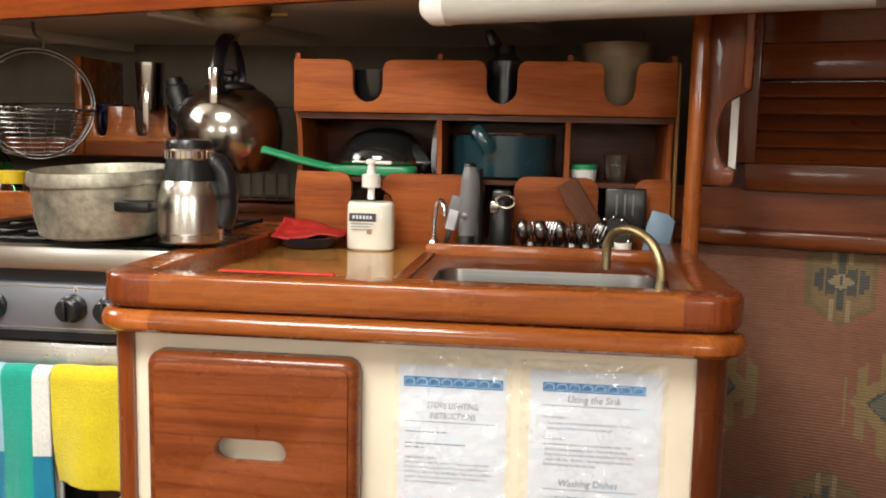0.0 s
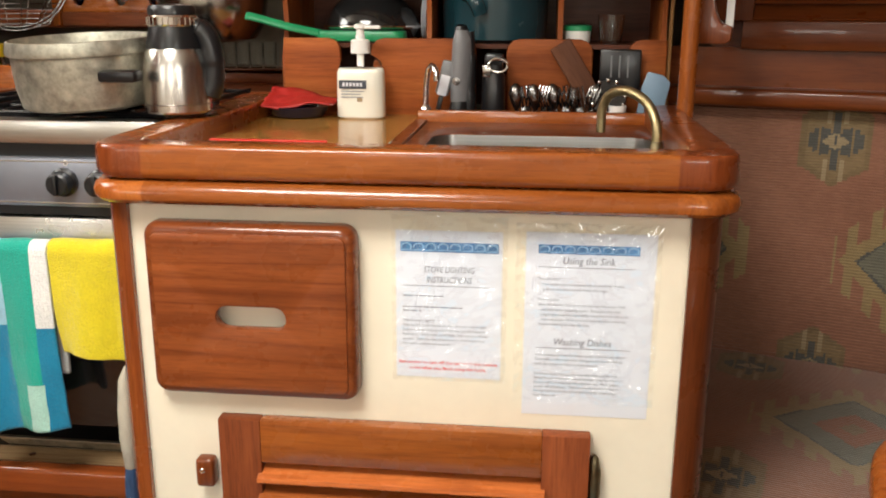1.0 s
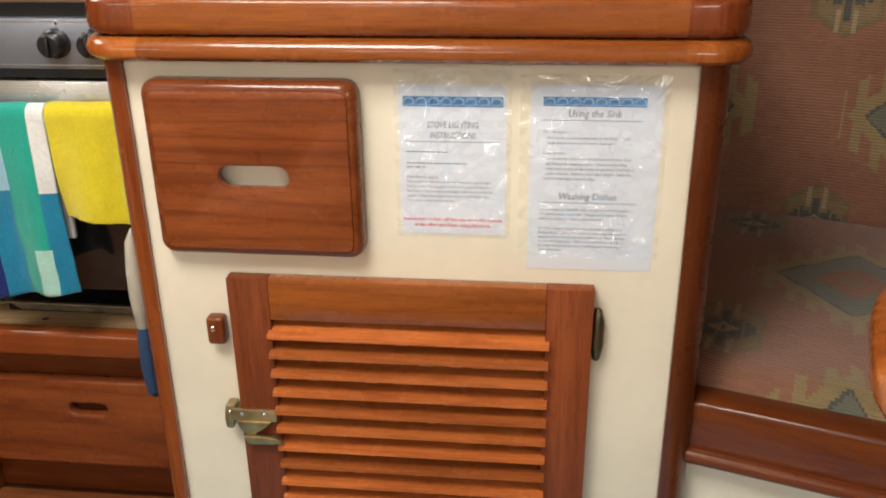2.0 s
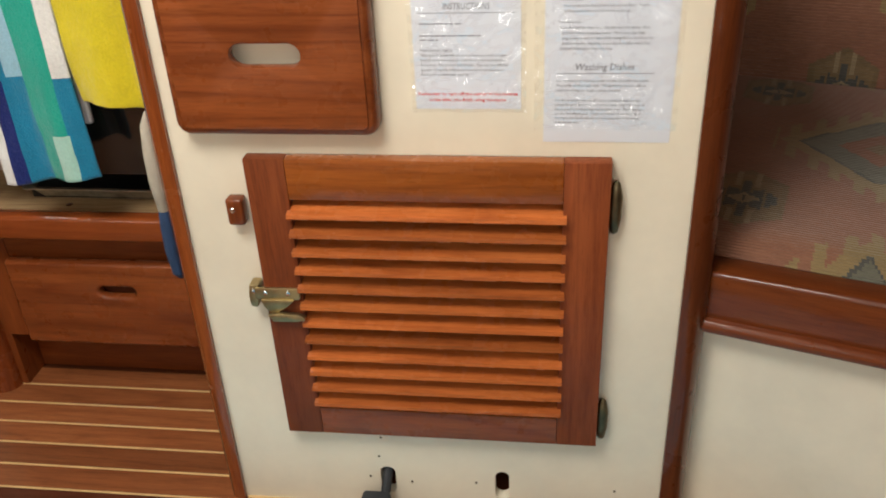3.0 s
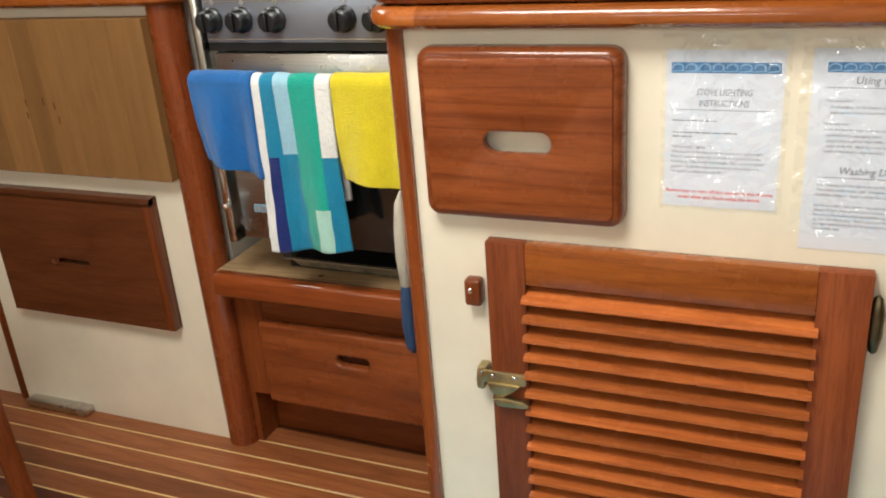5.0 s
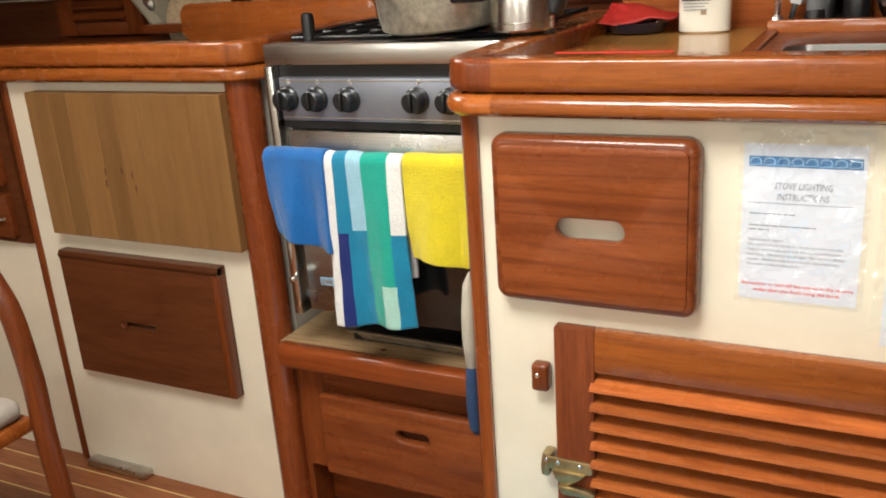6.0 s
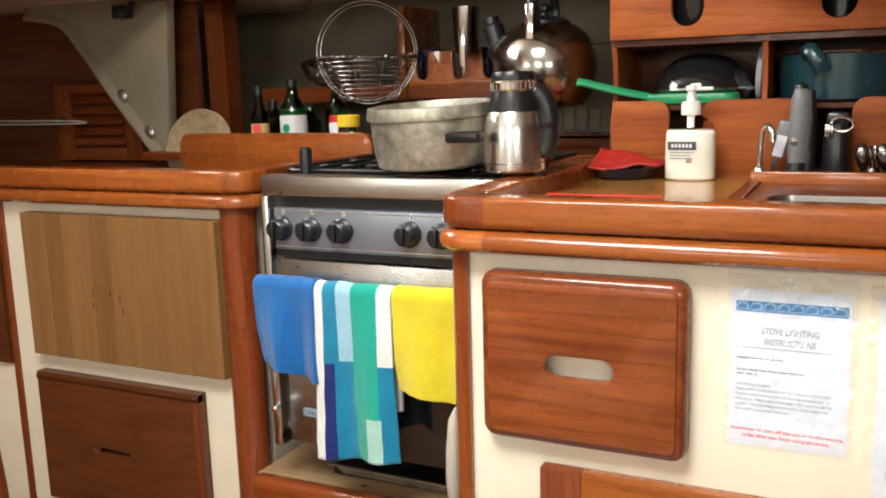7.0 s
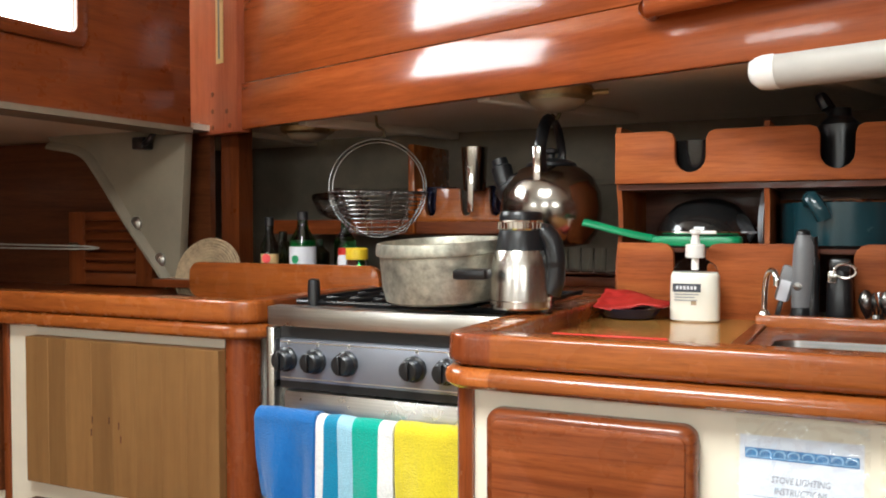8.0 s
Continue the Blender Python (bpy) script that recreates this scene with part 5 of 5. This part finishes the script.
part("pump", lathe([(0.008, 0.132), (0.008, 0.140), (0.0065, 0.141), (0.0065, 0.150), (0.010, 0.151), (0.010, 0.157), (0.006, 0.159)], 20), white_plastic, soap)
part("nozzle", box(-0.002, 0.036, -0.005, 0.005, 0.150, 0.156, 0.002), white_plastic, soap)
part("dip_tube", lathe([(0.006, 0.088), (0.006, 0.112)], 12), white_plastic, soap)
lab = part("label_band", box(-0.033, 0.014, -0.0270, -0.0264, 0.052, 0.066), ink, soap, "dark label with plain marks")
for k in range(6):
    part("label_mark", box(-0.027 + 0.006 * k, -0.023 + 0.006 * k, -0.0276, -0.0270, 0.056, 0.062), paper_m, lab)
for k, (a, b) in enumerate(((-0.030, 0.010), (-0.030, 0.004), (-0.030, 0.008))):
    part("label_line", box(a, b, -0.0270, -0.0265, 0.047 - 0.005 * k, 0.0485 - 0.005 * k), grey_ink, lab)
part("label_leaf", box(-0.002, 0.007, -0.0270, -0.0265, 0.030, 0.037), straw, lab)

dish = thing("dark_dish", 0.072, 0.522, 0.947, "dark glass dish with a red silicone pad in it", "dish")
part("bowl", lathe([(0.030, 0), (0.044, 0.003), (0.054, 0.016), (0.056, 0.020), (0.052, 0.020), (0.04, 0.006), (0.002, 0.005)], 44), navy_enamel, dish)
pad = tagged(part("red_pad", sheet(24, 18, lambda u, v: (0.020 + u * 0.118 + 0.006 * noise.noise((v * 6, 2, u)), 0.470 + 0.085 * v + 0.010 * u + 0.008 * noise.noise((u * 6, 1, 0)), 0.972 + 0.022 * (1 - u) ** 2 * v - 0.005 * math.sin(6 * u + 2 * v) + 0.008 * v + 0.003 * noise.noise((u * 5, v * 5, 2)))), red_silicone), "crumpled red silicone pad on the dish", "pad")
pad.modifiers.new("thickness", "SOLIDIFY").thickness = 0.003
stick = tagged(part("red_scraper", box(0.088, 0.236, 0.046, 0.053, 0.9475, 0.9755, 0.0015), red_stick), "thin red plastic scraper standing behind the rail", "scraper")

tap = thing("pump_tap", 0.300, 0.500, 0.951, "small chrome pump tap at the corner of the sink", "tap")
part("base", lathe([(0.0165, 0.0), (0.0165, 0.004), (0.012, 0.007), (0.0085, 0.018), (0.006, 0.022)], 28), chrome, tap)
part("spout", tube(smooth_path([(0.0, 0.0, 0.018), (0.001, -0.001, 0.055), (0.005, -0.006, 0.080), (0.013, -0.016, 0.088), (0.020, -0.026, 0.080), (0.021, -0.028, 0.064)]), 0.0048, 12), chrome, tap)
bt_ = thing("brass_tap", 0.645, 0.165, 0.9475, "tarnished brass swan-neck tap on the sink surround", "tap")
part("base", lathe([(0.015, 0.0), (0.015, 0.004), (0.010, 0.008), (0.0075, 0.018)], 24), bronze, bt_)
part("spout", tube(smooth_path([(0.0, 0.0, 0.010), (-0.002, 0.004, 0.040), (-0.014, 0.022, 0.066), (-0.038, 0.050, 0.078), (-0.058, 0.074, 0.070), (-0.066, 0.084, 0.050), (-0.067, 0.085, 0.018)]), 0.0066, 14), brass, bt_)

# utensils standing between the rail and the rack
tr = tagged(part("utensil_trough", box(0.290, 0.705, 0.502, 0.578, 0.93, 0.942), dark_x), "dark wooden trough for utensils behind the sink", "trough")
u = thing("gas_lighter", 0.312, 0.535, 0.943, "grey gas lighter with a white label", "lighter", 0)
part("body", box(-0.012, 0.012, -0.006, 0.006, 0.045, 0.105, 0.005), grey_plastic, u).matrix_local = pose(0, 0, 0, 0, 14, 0)
part("label", box(-0.008, 0.008, -0.0072, -0.006, 0.045, 0.080, 0.0005), paper_m, u).matrix_local = pose(0, 0, 0, 0, 14, 0)
part("stem", box(-0.004, 0.004, -0.003, 0.003, 0.0, 0.05, 0.001), black_plastic, u).matrix_local = pose(0, 0, 0, 0, 14, 0)
u = thing("electric_trimmer", 0.357, 0.540, 0.943, "grey and black battery-powered hand tool", "hand tool")
part("body", tube(smooth_path([(-0.003, 0, 0.022), (-0.002, 0, 0.050), (0.0, 0, 0.090), (0.001, 0, 0.130), (-0.001, 0, 0.156)], 6), [0.0165 + 0.0035 * math.sin(math.pi * k / 24) - 0.006 * max(0, k - 19) / 5 for k in range(25)], 16, flat=0.8), grey_plastic, u)
part("side", tube(smooth_path([(0.012, 0.004, 0.0), (0.013, 0.004, 0.050), (0.014, 0.004, 0.100), (0.012, 0.004, 0.150)], 6), [0.012] * 6 + [0.011] * 8 + [0.009] * 5, 12), black_plastic, u)
part("sole", tube([(-0.004, 0, 0.0), (-0.004, 0, 0.012), (-0.002, 0, 0.034)], [0.020, 0.021, 0.0175], 16, flat=0.8), black_plastic, u)
part("cap", tube([(-0.001, 0, 0.153), (-0.001, 0, 0.159), (-0.001, 0, 0.162)], [0.0125, 0.011, 0.006], 14, flat=0.8), black_plastic, u)
part("button", lathe([(0.008, 0), (0.007, 0.005), (0.002, 0.006)], 16, (-0.008, -0.013, 0.068), (0, -1, 0)), dull_steel, u)
u = thing("pepper_mill", 0.412, 0.548, 0.943, "dark metal mill with a ring handle", "mill")
part("body", lathe([(0.020, 0.0), (0.021, 0.004), (0.020, 0.075), (0.016, 0.085), (0.016, 0.095)], 28), black_plastic, u)
part("ring", tube([(0.016 * math.cos(a) + 0.008, -0.018, 0.095 + 0.011 * math.sin(a)) for a in (2 * math.pi * k / 24 for k in range(24))], 0.0028, 8, closed=True), chrome, u)
part("lid", box(-0.016, 0.016, -0.014, 0.014, 0.092, 0.114, 0.005), black_plastic, u)
part("clip", box(-0.018, -0.004, -0.024, -0.018, 0.075, 0.095, 0.002), mirror_steel, u)
rng = random.Random(9)
for k in range(13):
    fx = 0.455 + 0.011 * k
    lean = rng.uniform(-14, 14)
    f = thing("fork" if k % 3 else "spoon", fx, 0.535 + rng.uniform(-0.012, 0.012), 0.943, "steel cutlery standing handle-down in the trough", "cutlery", 0, "cutlery")
    f.matrix_world = pose(fx, 0.535 + rng.uniform(-0.014, 0.014), 0.9435, rng.uniform(-6, 6), lean, rng.uniform(-50, 50)) @ Matrix.Diagonal((1.3, 1.3, 1.22, 1))
    if k % 3:
        part("handle", box(-0.004, 0.004, -0.001, 0.001, 0.0, 0.022, 0.0006), dull_steel, f)
        for j in range(4):
            part("prong", tube(smooth_path([(-0.006 + 0.004 * j, 0, 0.020), (-0.008 + 0.0053 * j, -0.004, 0.034), (-0.008 + 0.0053 * j, 0.002, 0.050)], 3), 0.0012, 5), dull_steel, f)
    else:
        part("handle", box(-0.004, 0.004, -0.001, 0.001, 0.0, 0.022, 0.0006), dull_steel, f)
        part("bowl", oval([(0.003, 0.018), (0.007, 0.028), (0.009, 0.040), (0.006, 0.050), (0.002, 0.054)], 0.3, 16), dull_steel, f)
u = thing("wooden_spatula", 0.598, 0.548, 0.943, "dark wooden spatula leaning in the trough", "spatula")
part("blade", box(-0.020, 0.018, -0.005, 0.005, 0.0, 0.155, 0.003), worn_dark, u).matrix_local = pose(0.008, 0.0, 0.0, 0, -32, 0)
u = thing("black_grater", 0.628, 0.560, 0.943, "black flat plastic turner in the trough", "turner")
part("blade", box(-0.036, 0.034, -0.004, 0.004, 0.050, 0.122, 0.004), black_plastic, u)
part("handle", box(-0.008, 0.008, -0.004, 0.004, 0.0, 0.055, 0.003), black_plastic, u)
for k in range(3):
    part("slot_rib", box(-0.018 + 0.014 * k, -0.015 + 0.014 * k, -0.0055, -0.004, 0.075, 0.112, 0.0005), grey_plastic, u)
u = thing("slotted_ladle", 0.606, 0.525, 0.943, "black ladle with a steel rim in the trough", "ladle")
part("bowl", lathe([(0.030, 0.0), (0.026, 0.012), (0.014, 0.020), (0.002, 0.023)], 30, (0, 0, 0.045), (0.1, 0.9, -0.4)), black_gloss, u)
for k in range(12):
    a = 2 * math.pi * k / 12
    part("stud", lathe([(0.003, 0), (0.003, 0.002), (0.001, 0.003)], 8, (0.029 * math.cos(a), -0.002 + 0.012 * math.sin(a), 0.046 + 0.026 * math.sin(a)), (0, -1, 0)), mirror_steel, u)
part("handle", box(-0.006, 0.006, -0.004, 0.004, 0.0, 0.040, 0.002), black_plastic, u)
u = thing("white_funnel", 0.622, 0.515, 0.943, "small white plastic cup in the trough", "cup")
part("body", lathe([(0.011, 0.0), (0.012, 0.002), (0.015, 0.032), (0.013, 0.032), (0.010, 0.004), (0.001, 0.003)], 20), white_plastic, u)
u = thing("blue_scraper", 0.676, 0.536, 0.943, "pale blue plastic scraper leaning in the trough", "scraper")
part("blade", plate([(-0.022, 0.0), (0.020, 0.0), (0.026, 0.072), (0.012, 0.083), (-0.014, 0.086), (-0.020, 0.060)], -0.003, 0.003, (), bev=0.002), blue_plastic, u).matrix_local = pose(0, 0, 0, 0, 6, 0)

# ---- towels on the oven rail ----
RY, RZ = 0.153, 0.798


def drape(x0, x1, z_front, z_back, tint, label, seed, sway=0.0, thick=0.006, fold=0.010, hem=0.0):
    front, back = RZ - z_front, RZ - z_back
    total = front + back + 0.03

    def place(u, v):
        s = v * total
        x = x0 + (x1 - x0) * u
        n = noise.noise((u * 3 + seed, s * 6, seed)) + 0.8 * noise.noise((u * 9 + seed, s * 24, seed + 3))
        w = fold * math.sin(u * 9 + seed) * min(1.0, s / 0.1)
        if s < back:
            return (x, RY + 0.013 + 0.003 * n, RZ - (back - s))
        s -= back
        if s < 0.03:
            a = math.pi * s / 0.03
            return (x, RY + 0.012 * math.cos(a), RZ + 0.009 * math.sin(a) + 0.002 * noise.noise((u * 5, seed, 1)))
        s -= 0.03
        d = s / max(front, 0.01)
        return (x + sway * d * d + (0.004 * noise.noise((seed, s * 8, 1.0)) + 0.007 * math.sin(s * 15 + seed) * (u - 0.5)) * d, RY - 0.013 - 0.004 * d + w * d + 0.004 * n * d, RZ - s + (0.005 * math.sin(u * 4 + seed) - hem * u) * d)

    cut0 = (back + 0.03) / total
    ob = tagged(part("towel", sheet(56, 110, place, lambda u, v: tint(u, (v - cut0) / (1 - cut0))), towel_m, outward=False), label, "towel", "towels on the oven rail")
    md = ob.modifiers.new("thickness", "SOLIDIFY")
    md.thickness, md.offset = thick, 0
    return ob


def striped(u, v):
    blue, navy, cyan, green, white, mint = (0.015, 0.24, 0.42), (0.012, 0.025, 0.17), (0.36, 0.62, 0.76), (0.015, 0.40, 0.30), (0.86, 0.86, 0.84), (0.42, 0.70, 0.60)
    if u < 0.11:
        return white
    if u < 0.29:
        return blue if v < 0.42 else navy if u < 0.24 else blue
    if u < 0.48:
        return cyan if v < 0.40 else blue if v < 0.96 else blue
    if u < 0.82:
        return mint if (v > 0.73 and u > 0.66) else green
    return white if v < 0.42 else mint if (v > 0.73 and u < 0.84) else blue


drape(-0.458, -0.340, 0.660, 0.70, lambda u, v: (0.014, 0.135, 0.42), "plain bright blue terry towel, folded over the rail", 1.3, 0.006, 0.012, 0.012, 0.014)
drape(-0.338, -0.198, 0.518, 0.60, striped, "striped blue, green and white beach towel over the rail", 4.1, 0.004, 0.008)
drape(-0.194, -0.062, 0.640, 0.70, lambda u, v: (0.76, 0.63, 0.022), "bright yellow terry towel, folded over the rail", 7.7, 0.004, 0.012)

# oven mitts hanging on the side of the sink cabinet
mt = thing("oven_mitts", -0.0270, 0.030, 0.42, "white and blue cotton oven mitts hanging beside the stove", "mitts")
part("white_mitt", oval([(0.012, 0.10), (0.026, 0.115), (0.032, 0.16), (0.030, 0.20), (0.022, 0.24), (0.006, 0.255)], 0.9, 24), cotton_white, mt).matrix_local = pose(-0.012, 0.0, 0.0) @ Matrix.Diagonal((0.38, 0.9, 1, 1))
part("blue_mitt", oval([(0.012, 0.0), (0.026, 0.012), (0.032, 0.05), (0.030, 0.09), (0.024, 0.12), (0.010, 0.135)], 0.9, 24), denim_blue, mt).matrix_local = pose(-0.012, 0.0, 0.0) @ Matrix.Diagonal((0.38, 0.9, 1, 1))
part("loop", tube(smooth_path([(-0.012, 0, 0.24), (-0.004, 0, 0.29), (-0.008, 0, 0.24)]), 0.003, 6), cotton_white, mt)

# baking tray under the oven
tray = thing("baking_tray", -0.245, 0.385, 0.4125, "dented aluminium baking tray under the oven", "tray")
bm = bmesh.new()
rings = []
for g, z in ((-0.012, 0.0), (0.0, 0.022), (0.010, 0.025), (0.010, 0.027), (-0.002, 0.025), (-0.014, 0.003)):
    rings.append([bm.verts.new((x, y, z + (0.002 if i % 5 == 0 else 0))) for i, (x, y) in enumerate(rounded(-0.165 - g, 0.205 + g, -0.125 - g, 0.125 + g, 0.025, 6))])
skin(bm, rings)
part("pan", bm, alu, tray)
part("dark_base", box(-0.16, 0.20, -0.115, 0.115, 0.0035, 0.018), black_plastic, tray, "flat black inside")

# ---- instruction sheets in clear sleeves ----


def bars(rows, z_of, x_of, h, mat, parent, seed, name="lettering"):
    rg = random.Random(seed)
    bm = bmesh.new()
    for cy, a, b in rows:
        x = a
        while x < b:
            w = min(rg.uniform(10, 40), b - x)
            if w > 5:
                box(x_of(x), x_of(x + w), -0.0009, -0.0006, z_of(cy + h), z_of(cy - h), 0, 1, bm)
            x += w + 6
    return part(name, bm, mat, parent)


def wave_band(x0, x1, z0, z1, parent):
    band = part("blue_band", box(x0, x1, -0.0010, -0.0006, z0, z1), blue_ink, parent, "blue wave border")
    n = 8
    w = (x1 - x0) / n
    bm = bmesh.new()
    for k in range(n):
        cx = x0 + w * (k + 0.5)
        pts = [(cx + w * 0.40 * math.cos(a), -0.0012, (z0 + z1) / 2 + (z1 - z0) * 0.36 * math.sin(a)) for a in (radians(200 - 26 * j) for j in range(10))]
        tube(pts, (z1 - z0) * 0.085, 4, bm)
        tube([(cx - w * 0.5, -0.0012, z0 + (z1 - z0) * 0.15), (cx + w * 0.5, -0.0012, z0 + (z1 - z0) * 0.22)], (z1 - z0) * 0.06, 4, bm)
    part("waves", bm, pale_blue_ink, band)


def wrinkled(x0, x1, z0, z1, seed, mat, name, parent, y=-0.0045, amp=0.0036, n=80):
    ob = part(name, sheet(n, int(n * 1.4), lambda u, v: (x0 + (x1 - x0) * u, y - amp * (noise.noise((u * 5 + seed, v * 7, 0)) + 0.6 * noise.noise((u * 13, v * 16 + seed, 4))), z0 + (z1 - z0) * v)), mat, parent, "clear shiny plastic sleeve", outward=False)
    ob.visible_shadow = False
    return ob


s1 = thing("stove_instructions", 0, 0, 0, "printed stove lighting instructions in a clear sleeve", "notice")
part("paper", box(0.327, 0.4545, -0.0006, -0.0001, 0.693, 0.879), paper_m, s1)
x1f, z1f = (lambda c: 0.327 + (c - 20) * 0.000339), (lambda c: 0.879 - (c - 68) * 0.000353)
wave_band(x1f(37), x1f(383), z1f(142), z1f(108), s1)
TXT = lambda x, z: pose(x, -0.0008, z, 90, 0, 0)
NARROW = Matrix.Diagonal((0.72, 1, 1, 1))
lettering("STOVE LIGHTING", 0.0108, grey_ink, s1, TXT(x1f(209), z1f(214)) @ NARROW, "CENTER", 0.16)
lettering("INSTRUCTIONS", 0.0108, grey_ink, s1, TXT(x1f(209), z1f(250)) @ NARROW, "CENTER", 0.16)
part("rule", box(x1f(40), x1f(375), -0.0009, -0.0006, z1f(263), z1f(261)), grey_ink, s1)
bars([(298, 45, 190), (338, 45, 258), (352, 45, 110)], z1f, x1f, 2.0, grey_ink, s1, 2)
for k, line in enumerate(("Take Sparker - light it", "Then hold it to the burner on the stove you wish to light.", "Push in control knob, turn it all the way on and hold the", "flame to it.  The burner should light.  You can turn off the", "sparker.  Hold the knob in and turn to 10 to make sure", "the burner is warm and stays lit.")):
    lettering(line, 0.0044, grey_ink, s1, TXT(x1f(43), z1f(391 + 17 * k)))
lettering("Remember to turn off the sensor in the reverse", 0.0062, red_ink, s1, TXT(x1f(207), z1f(546)), "CENTER")
lettering("order after you finish using the stove.", 0.0062, red_ink, s1, TXT(x1f(207), z1f(567)), "CENTER")
wrinkled(0.3225, 0.4605, 0.690, 0.898, 3, film_m, "sleeve", s1)
s2 = thing("sink_instructions", 0, 0, 0, "printed sink and dish washing instructions in a clear sleeve", "notice")
part("paper", box(0.4815, 0.6325, -0.0006, -0.0001, 0.6505, 0.881), paper_m, s2)
x2f, z2f = (lambda c: 0.481 + (c - 472) * 0.000316), (lambda c: 0.881 - (c - 70) * 0.000351)
wave_band(x2f(520), x2f(890), z2f(143), z2f(112), s2)
lettering("Using the Sink", 0.0118, grey_ink, s2, TXT(x2f(706), z2f(178)) @ Matrix.Diagonal((0.9, 1, 1, 1)), "CENTER", 0.16)
lettering("Washing Dishes", 0.0118, grey_ink, s2, TXT(x2f(694), z2f(466)) @ Matrix.Diagonal((0.9, 1, 1, 1)), "CENTER", 0.16)
for cy in (190, 478):
    part("rule", box(x2f(522), x2f(875), -0.0009, -0.0006, z2f(cy + 1), z2f(cy - 1)), grey_ink, s2)
for cy, cx, line in ((234, 522, "Too add water -"), (254, 540, "Foot pedal is on the bottom left on the floor.  Simply"), (271, 540, "push up and down to add water as you go."), (307, 522, "To empty sink -"), (326, 526, "Silver Button for drain is on the left near the stove.  Push"), (344, 536, "and hold while emptying water.  Make sure the drain"), (361, 536, "plug is not caught or tight while doing this or it will try to"), (379, 536, "drain while dry.  Hold for a few seconds after water has"), (396, 530, "finished draining to clear the lines.")):
    lettering(line, 0.0044, grey_ink, s2, TXT(x2f(cx), z2f(cy)))
for k, line in enumerate(("It is necessary to heat the water on the stove for the dishes.", "The kettle works really well.  We generally use the sink to", "wash the dishes in.  Soap is under the sink.")):
    lettering(line, 0.0044, grey_ink, s2, TXT(x2f(518), z2f(507 + 17 * k)))
for k, line in enumerate(("For Rinse water, we use the large aluminum pot for this.", "Simply fill and place on the stove to heat.  Use the water in", "the pot without emptying into another pan.  Place the pot", "on the red silicon pad.  There is a small measuring cup on", "the right side by the bowls for splashing the rinse water", "over dishes, etc.")):
    lettering(line, 0.0044, grey_ink, s2, TXT(x2f(516), z2f(577 + 16 * k)))
wrinkled(0.470, 0.638, 0.668, 0.893, 8, film_m, "sleeve", s2)

# ---- blue mat on the sole ----


def planked(u, v):
    x, y = u * 1.25, v * 0.55
    if x < 0.03:
        return (0.10, 0.11, 0.12)
    k = math.floor((x + 0.25 * y) / 0.115)
    e = (x + 0.25 * y) / 0.115 - k
    if e < 0.028 and k % 2:
        return (0.03, 0.10, 0.16)
    n = noise.noise(((x + 0.25 * y) * 55, y * 7, k)) * 0.7 + 0.5 * noise.noise(((x + 0.25 * y) * 140, y * 16, k))
    base = ((0.14, 0.44, 0.66), (0.18, 0.52, 0.68), (0.10, 0.38, 0.62), (0.24, 0.56, 0.72))[k % 4]
    if n > 0.34:
        return (0.55, 0.66, 0.72)
    if n < -0.36:
        return (0.05, 0.22, 0.40)
    return tuple(c * (1 + 0.3 * n) for c in base)


fm = thing("floor_mat", -0.265, -0.092, 0.0, "blue floor mat printed like weathered painted planks", "mat", -1)
part("top", sheet(220, 40, lambda u, v: (0.004 + 1.242 * u, -0.004 - 0.545 * v, 0.0092), planked), mat_m, fm)
part("edge", plate(rounded(0.0, 1.25, -0.553, 0.0, 0.03), 0.0003, 0.009, (), "xy", 0.002), mat_grey, fm, "grey rubber edge")

# ---- chair by the aft cabinet, table end by the settee ----
ch = thing("cabin_chair", -0.985, -0.16, 0, "dark varnished wooden chair with a grey seat pad", "chair")
part("back_leg", tube(smooth_path([(0.075, 0.06, 0.66), (0.10, 0.06, 0.62), (0.13, 0.06, 0.56), (0.145, 0.06, 0.44), (0.145, 0.06, 0.33), (0.155, 0.06, 0.16), (0.17, 0.06, 0.0)]), 0.020, 12, flat=0.7), dark_z, ch)
part("back_leg", tube(smooth_path([(0.075, -0.34, 0.66), (0.10, -0.34, 0.62), (0.13, -0.34, 0.56), (0.145, -0.34, 0.44), (0.145, -0.34, 0.33), (0.155, -0.34, 0.16), (0.17, -0.34, 0.0)]), 0.020, 12, flat=0.7), dark_z, ch)
for fy in (0.05, -0.33):
    part("front_leg", tube([(-0.26, fy, 0.36), (-0.28, fy, 0.0)], 0.018, 12), teak_z, ch)
part("seat", box(-0.30, 0.125, -0.34, 0.06, 0.335, 0.362, 0.006), teak_x, ch)
part("seat_pad", box(-0.29, 0.12, -0.33, 0.05, 0.363, 0.405, 0.018, 3), grey_seat, ch)
part("back_rail", tube(smooth_path([(0.075, 0.06, 0.65), (0.05, -0.14, 0.66), (0.075, -0.34, 0.65)]), 0.022, 10, flat=0.6), teak_y, ch)
tb = thing("saloon_table", 1.215, -0.32, 0, "varnished round-ended saloon table", "table", SA)
part("tabletop", plate(rounded(-0.41, 0.75, -0.22, 0.20, 0.16, 8), 0.655, 0.695, (), "xy", 0.012, 3), teak_x, tb)
part("pedestal", lathe([(0.12, 0.0), (0.12, 0.02), (0.035, 0.05), (0.03, 0.61), (0.09, 0.655)], 28, (0.2, -0.06, 0)), dark_z, tb)
fp = tagged(part("foot_plate", box(-1.16, -0.98, 0.215, 0.2455, 0.002, 0.02, 0.004), steel_x), "short steel foot plate against the cabinet", "foot plate")
